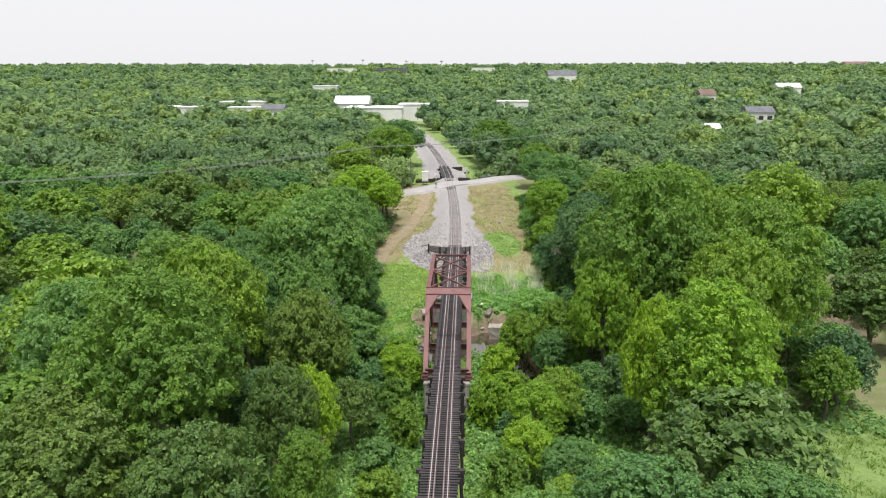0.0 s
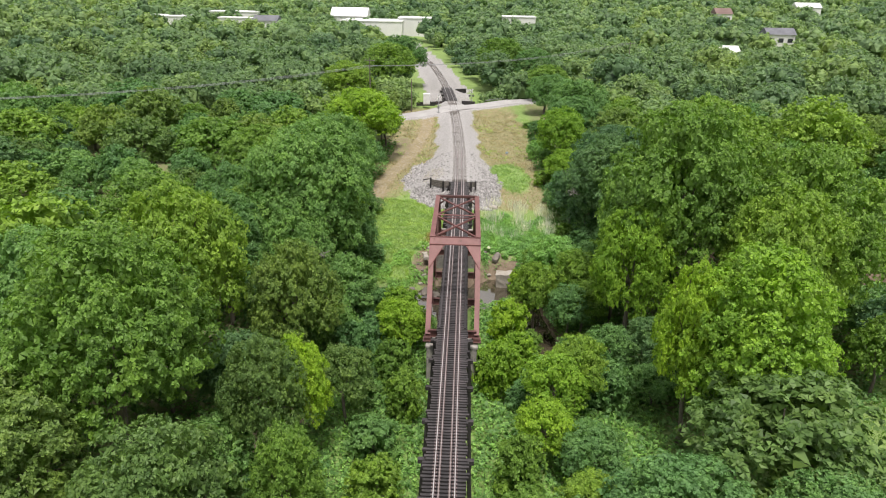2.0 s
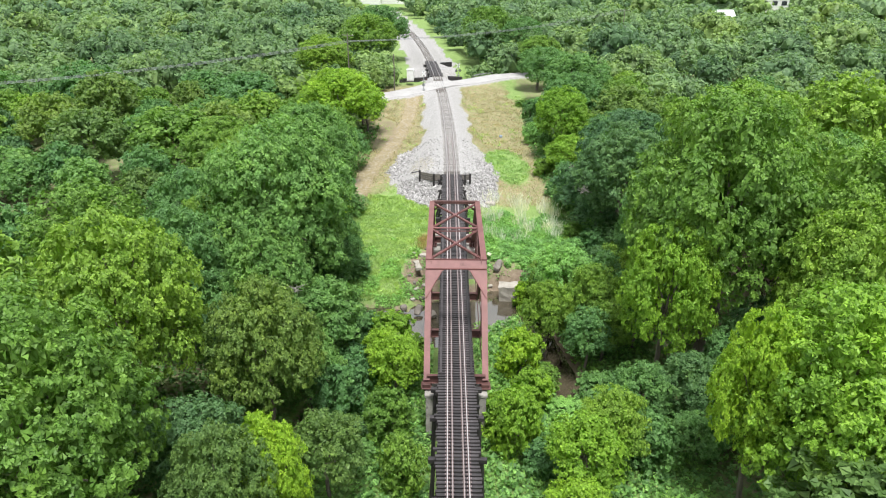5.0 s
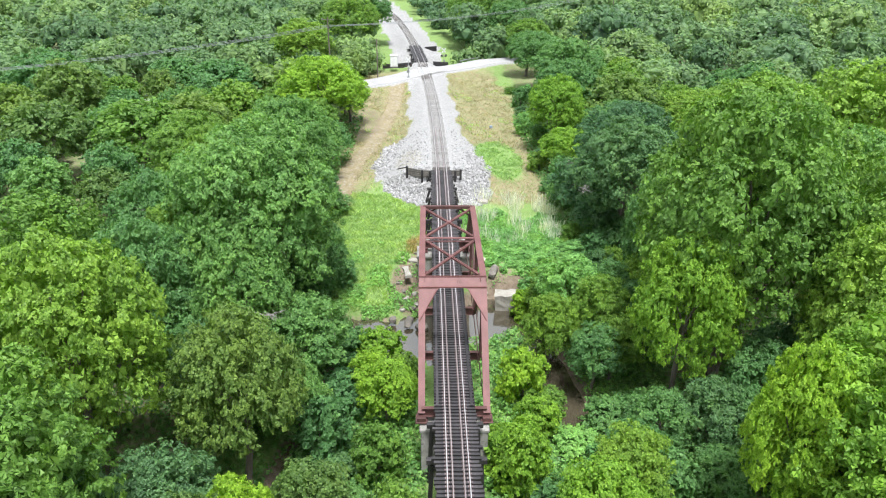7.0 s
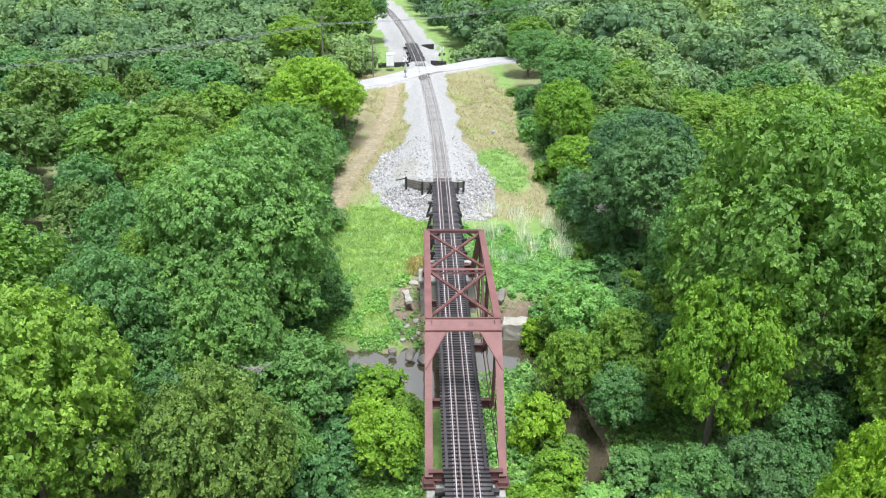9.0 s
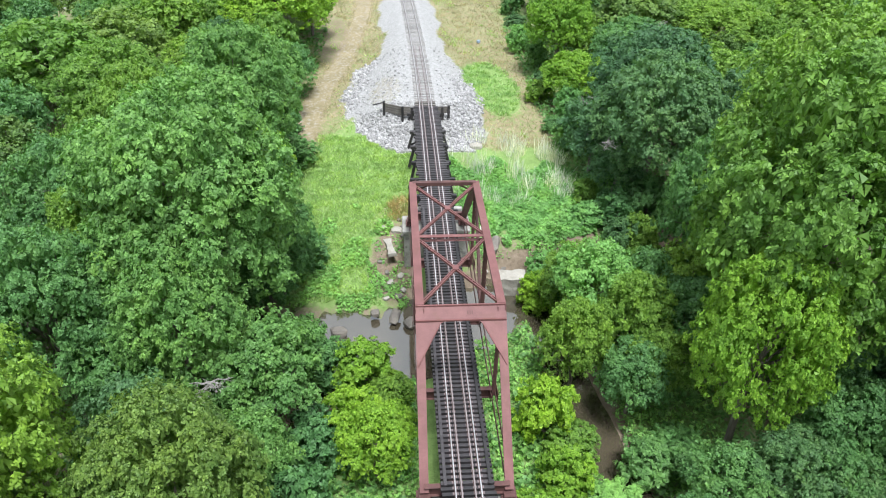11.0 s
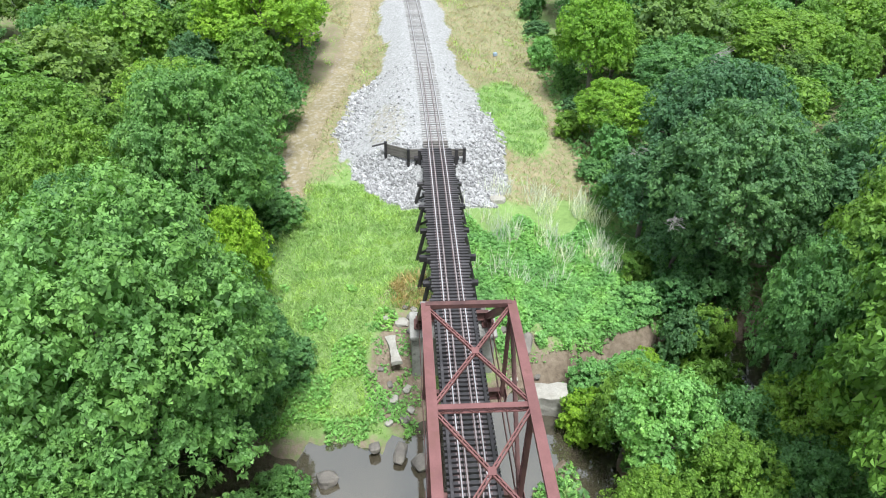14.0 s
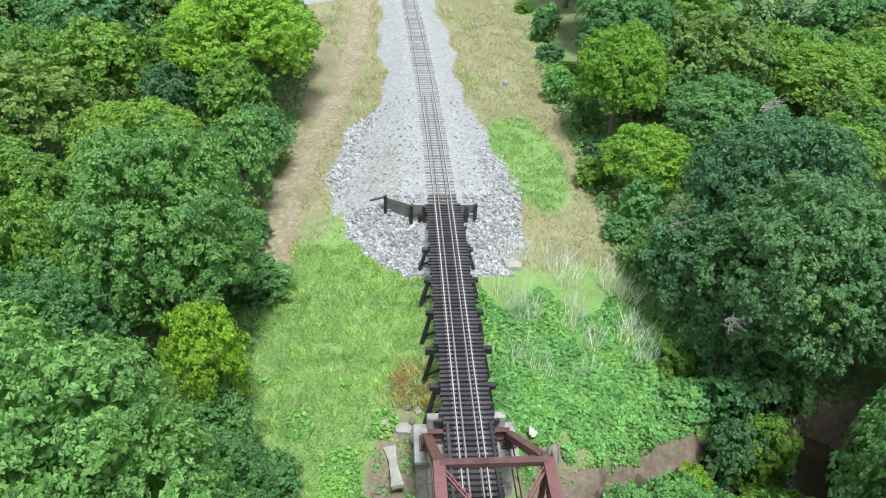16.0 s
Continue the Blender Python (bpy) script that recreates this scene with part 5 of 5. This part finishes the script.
blades("dry_grass", "straw-coloured dry grass beside the ballast", "grass", 60000, (-18, 21, 117, 205), lambda x, y: (cover_map(x, y)[:, 0] > 0.4) & (cover_map(x, y)[:, 2] < 0.35) & (cover_map(x, y)[:, 1] < 0.4), 0.34, 0.03, "straw", 36, 0.6, 0.7)
blades("green_grass", "patch of bright new grass beside the ballast", "grass", 9000, (5, 15, 128, 150), lambda x, y: (np.hypot((x - 9.6) / 3.8, (y - 139) / 8.8) < 1.1) & (cover_map(x, y)[:, 2] < 0.4), 0.32, 0.05, "grass", 37, 0.25, 0.6)
blades("verge_grass", "mixed green grass among the straw", "grass", 9000, (-17, 19, 117, 205), lambda x, y: (np.sin(x * 0.7 + 0.3 * y) + np.sin(y * 0.21) > 0.3) & (cover_map(x, y)[:, 2] < 0.3), 0.35, 0.05, "grass", 38, 0.4, 0.6)
blades("dead_stalks", "tall bleached dead stalks standing in weeds", "weeds", 5200, (2.5, 17, 108, 124.5), lambda x, y: (np.sin(x * 1.4) + np.sin(y * 0.9 + x * 0.5) > 0.2) & (y < 125 - 0.15 * x) & (y > 109 + 0.3 * np.abs(x - 9)), 1.8, 0.024, "stalk", 39, 0.5, 0.25)
scatter("bank_litter", "scattered small plants on the washed soil", "weeds", 2600, (-6.6, 9, 97, 106.5), lambda x, y: dry(x, y) & ((x < -2.6) | (x > 3.4)), 0.22, 0.14, "weed", 44, (0.0, 0.35), 0.7, 0.3)
blades("rust_weeds", "rusty dry weeds by the trestle foot", "weeds", 1200, (-4.4, -1.8, 106.5, 112.5), lambda x, y: np.hypot(x + 3, y - 109.5) < 2.2, 0.6, 0.05, "straw", 40, 0.3, 0.5)
scatter("white_flowers", "clusters of white elder blossom in the weeds", "flowers", 260, (11, 20, 66, 78), lambda x, y: np.sin(x * 2.1) * np.sin(y * 1.7) > 0.1, 0.2, 0.2, "flower", 41, (1.3, 2.2), 1.2, 0.35)
scatter("white_flowers", "a few white flower heads beside the pier", "flowers", 40, (3.6, 5.4, 104, 106), lambda x, y: x > 0, 0.2, 0.2, "flower", 42, (0.8, 1.1), 1.2, 0.12)


# ---- bare branches ----
def bare_branch(x, y, z, reach, seed, label):
    rr = random.Random(seed)
    bm = bmesh.new()
    for i in range(11):
        a = rr.uniform(-2.6, 0.4)
        tip = Vector((math.cos(a) * reach * rr.uniform(0.5, 1), math.sin(a) * reach * rr.uniform(0.5, 1), rr.uniform(-0.3, 0.6) * reach))
        limb(bm, (0, 0, 0), tip, 0.045, 0.015, 5, 0.25, seed + i)
        for j in range(4):
            s0 = tip * rr.uniform(0.4, 0.9)
            limb(bm, s0, s0 + Vector((rr.uniform(-1, 1), rr.uniform(-1, 0.4), rr.uniform(-0.5, 0.5))) * reach * 0.4, 0.018, 0.008, 4, 0.1, seed + i * 9 + j)
    ob = tagged(part("bare_branch", bm, DEADWOOD), label, "branch", "dead branches in the trees")
    ob.location = (x, y, z)


for i, (x, y, z, r) in enumerate(((17.2, 114.2, 2.2, 1.6), (16.8, 106.6, 4.6, 1.5), (17.5, 118, 4.0, 2.2), (-25.0, 125.5, 5.5, 2.6), (-22.5, 121, 6.5, 2.2), (-28, 113, 7.5, 2.4), (-30, 97, 5.5, 3.0), (-24, 98, 3.0, 2.6), (-14, 74, 6.6, 1.6), (27, 128, 9, 2.2))):
    bare_branch(x, y, z, r, 60 + i, "bleached bare dead branch among the leaves")
bm = bmesh.new()
limb(bm, (0, 0, 0), (4.5, -1.5, 1.2), 0.22, 0.12, 8, 0.3, 5)
limb(bm, (2.5, -0.8, 0.6), (3.2, 0.4, 3.0), 0.1, 0.04, 6, 0.2, 6)
tagged(part("fallen_trunk", bm, DEADWOOD), "grey fallen tree trunk with one bare limb", "log").location = (-33, 103, 2.0)
bm = bmesh.new()
box(bm, (0.6, 0.4, 0.5), Matrix())
tagged(part("blue_barrel", bevelled(bm, 0.08), surface("faded_blue_plastic", (0.25, 0.32, 0.42), (0.33, 0.4, 0.5), 2)), "small faded blue plastic drum in dry grass", "barrel").matrix_world = pose(10.1, 158.4, float(ground_z(10.1, 158.4)) + 0.25, 0, 0, 20)

# ---- buildings among the woods ----
def building(x, y, w, d, top, roof, label, gable=False, windows=0, wall=WALL, spin=0):
    z = float(ground_z(x, y)) - 1
    h = top - z
    root = thing("building", label, "building", "town buildings", at=(x, y, z))
    bm = bmesh.new()
    box(bm, (w, d, h), Matrix.Translation((0, 0, h / 2)))
    part("wall", bm, wall, root)
    bm = bmesh.new()
    if gable:
        prof = [(-d / 2 - 0.6, h + 0.05), (0, h + d * 0.3), (d / 2 + 0.6, h + 0.05)]
        a = [bm.verts.new((-w / 2 - 0.6, py, pz)) for py, pz in prof]
        b = [bm.verts.new((w / 2 + 0.6, py, pz)) for py, pz in prof]
        for i in range(3):
            bm.faces.new((a[i], a[(i + 1) % 3], b[(i + 1) % 3], b[i]))
        bm.faces.new(a)
        bm.faces.new(b)
        bmesh.ops.recalc_face_normals(bm, faces=bm.faces)
    else:
        box(bm, (w + 0.8, d + 0.8, 0.5), Matrix.Translation((0, 0, h + 0.26)))
    part("roof", bm, roof, root)
    for i in range(windows):
        bm = bmesh.new()
        box(bm, (w / windows * 0.55, 0.1, min(2.2, h * 0.25)), Matrix.Translation((-w / 2 + w * (i + 0.5) / windows, -d / 2 - 0.06, h * 0.72)))
        part("window", bm, PANE, root)
    root.rotation_euler.z = radians(spin)


building(-60, 470, 38, 26, 8.6, ROOF_WHITE, "low white flat-roofed warehouse among trees")
building(-33, 476, 22, 20, 10.4, ROOF_WHITE, "white blocky commercial building with flat roof")
building(-80, 500, 24, 18, 9.8, ROOF_WHITE, "white metal-roofed shed among trees", True)
building(-162, 812, 28, 20, 15, ROOF_WHITE, "long low building with white roof")
building(-165, 520, 34, 16, 10, ROOF_WHITE, "long white-roofed store behind trees")
building(-196, 468, 32, 18, 9, ROOF_WHITE, "broad flat white roof above the trees")
building(-121, 440, 14, 10, 9, ROOF_GREY, "grey-roofed house with steep gable", True, 4)
building(-140, 450, 26, 9, 9.5, ROOF_WHITE, "long open shelter with white roof")
building(35, 505, 22, 15, 11, ROOF_WHITE, "tan walled building with white flat roof")
building(108, 304, 9, 8, 3.6, ROOF_WHITE, "small house with pale metal roof", True)
building(121, 346, 11, 9, 4.6, ROOF_WHITE, "small white-roofed house in the woods", True)
building(172, 411, 15, 11, 9, ROOF_GREY, "house with blue-grey shingled gable roof", True, 3)
building(199, 583, 12, 14, 13, ROOF_RED, "weathered house with pinkish gable", True, 2)
building(315, 696, 22, 14, 16, ROOF_WHITE, "white-roofed cottage among dark trees", True)
building(150, 1108, 44, 24, 25, ROOF_GREY, "large grey barn-like hall above the woods", True, 0)
building(-305, 1712, 70, 40, 37, ROOF_WHITE, "pale concrete stadium stand above the woods")
building(-190, 1765, 84, 40, 37, ROOF_GREY, "dark blue stadium stand above the woods", windows=12, wall=ROOF_GREY)
building(45, 1915, 62, 40, 38, ROOF_WHITE, "white arena with broad flat roof")
building(1532, 2830, 100, 50, 47, ROOF_RED, "large red-roofed hall on the horizon", True, 10)
for x, h in ((-372, 58), (-250, 60), (-145, 58), (-60, 58)):
    root = thing("floodlight_mast", "tall thin stadium floodlight mast", "mast", "stadium masts", at=(x, 1700, float(ground_z(x, 1700))))
    bm = bmesh.new()
    limb(bm, (0, 0, 0), (0, 0, h - 22), 0.7, 0.5, 6)
    part("mast", bm, GALVANISED, root)
    bm = bmesh.new()
    box(bm, (6, 0.6, 3), Matrix.Translation((0, 0, h - 21)))
    part("lamp_panel", bm, GALVANISED, root)
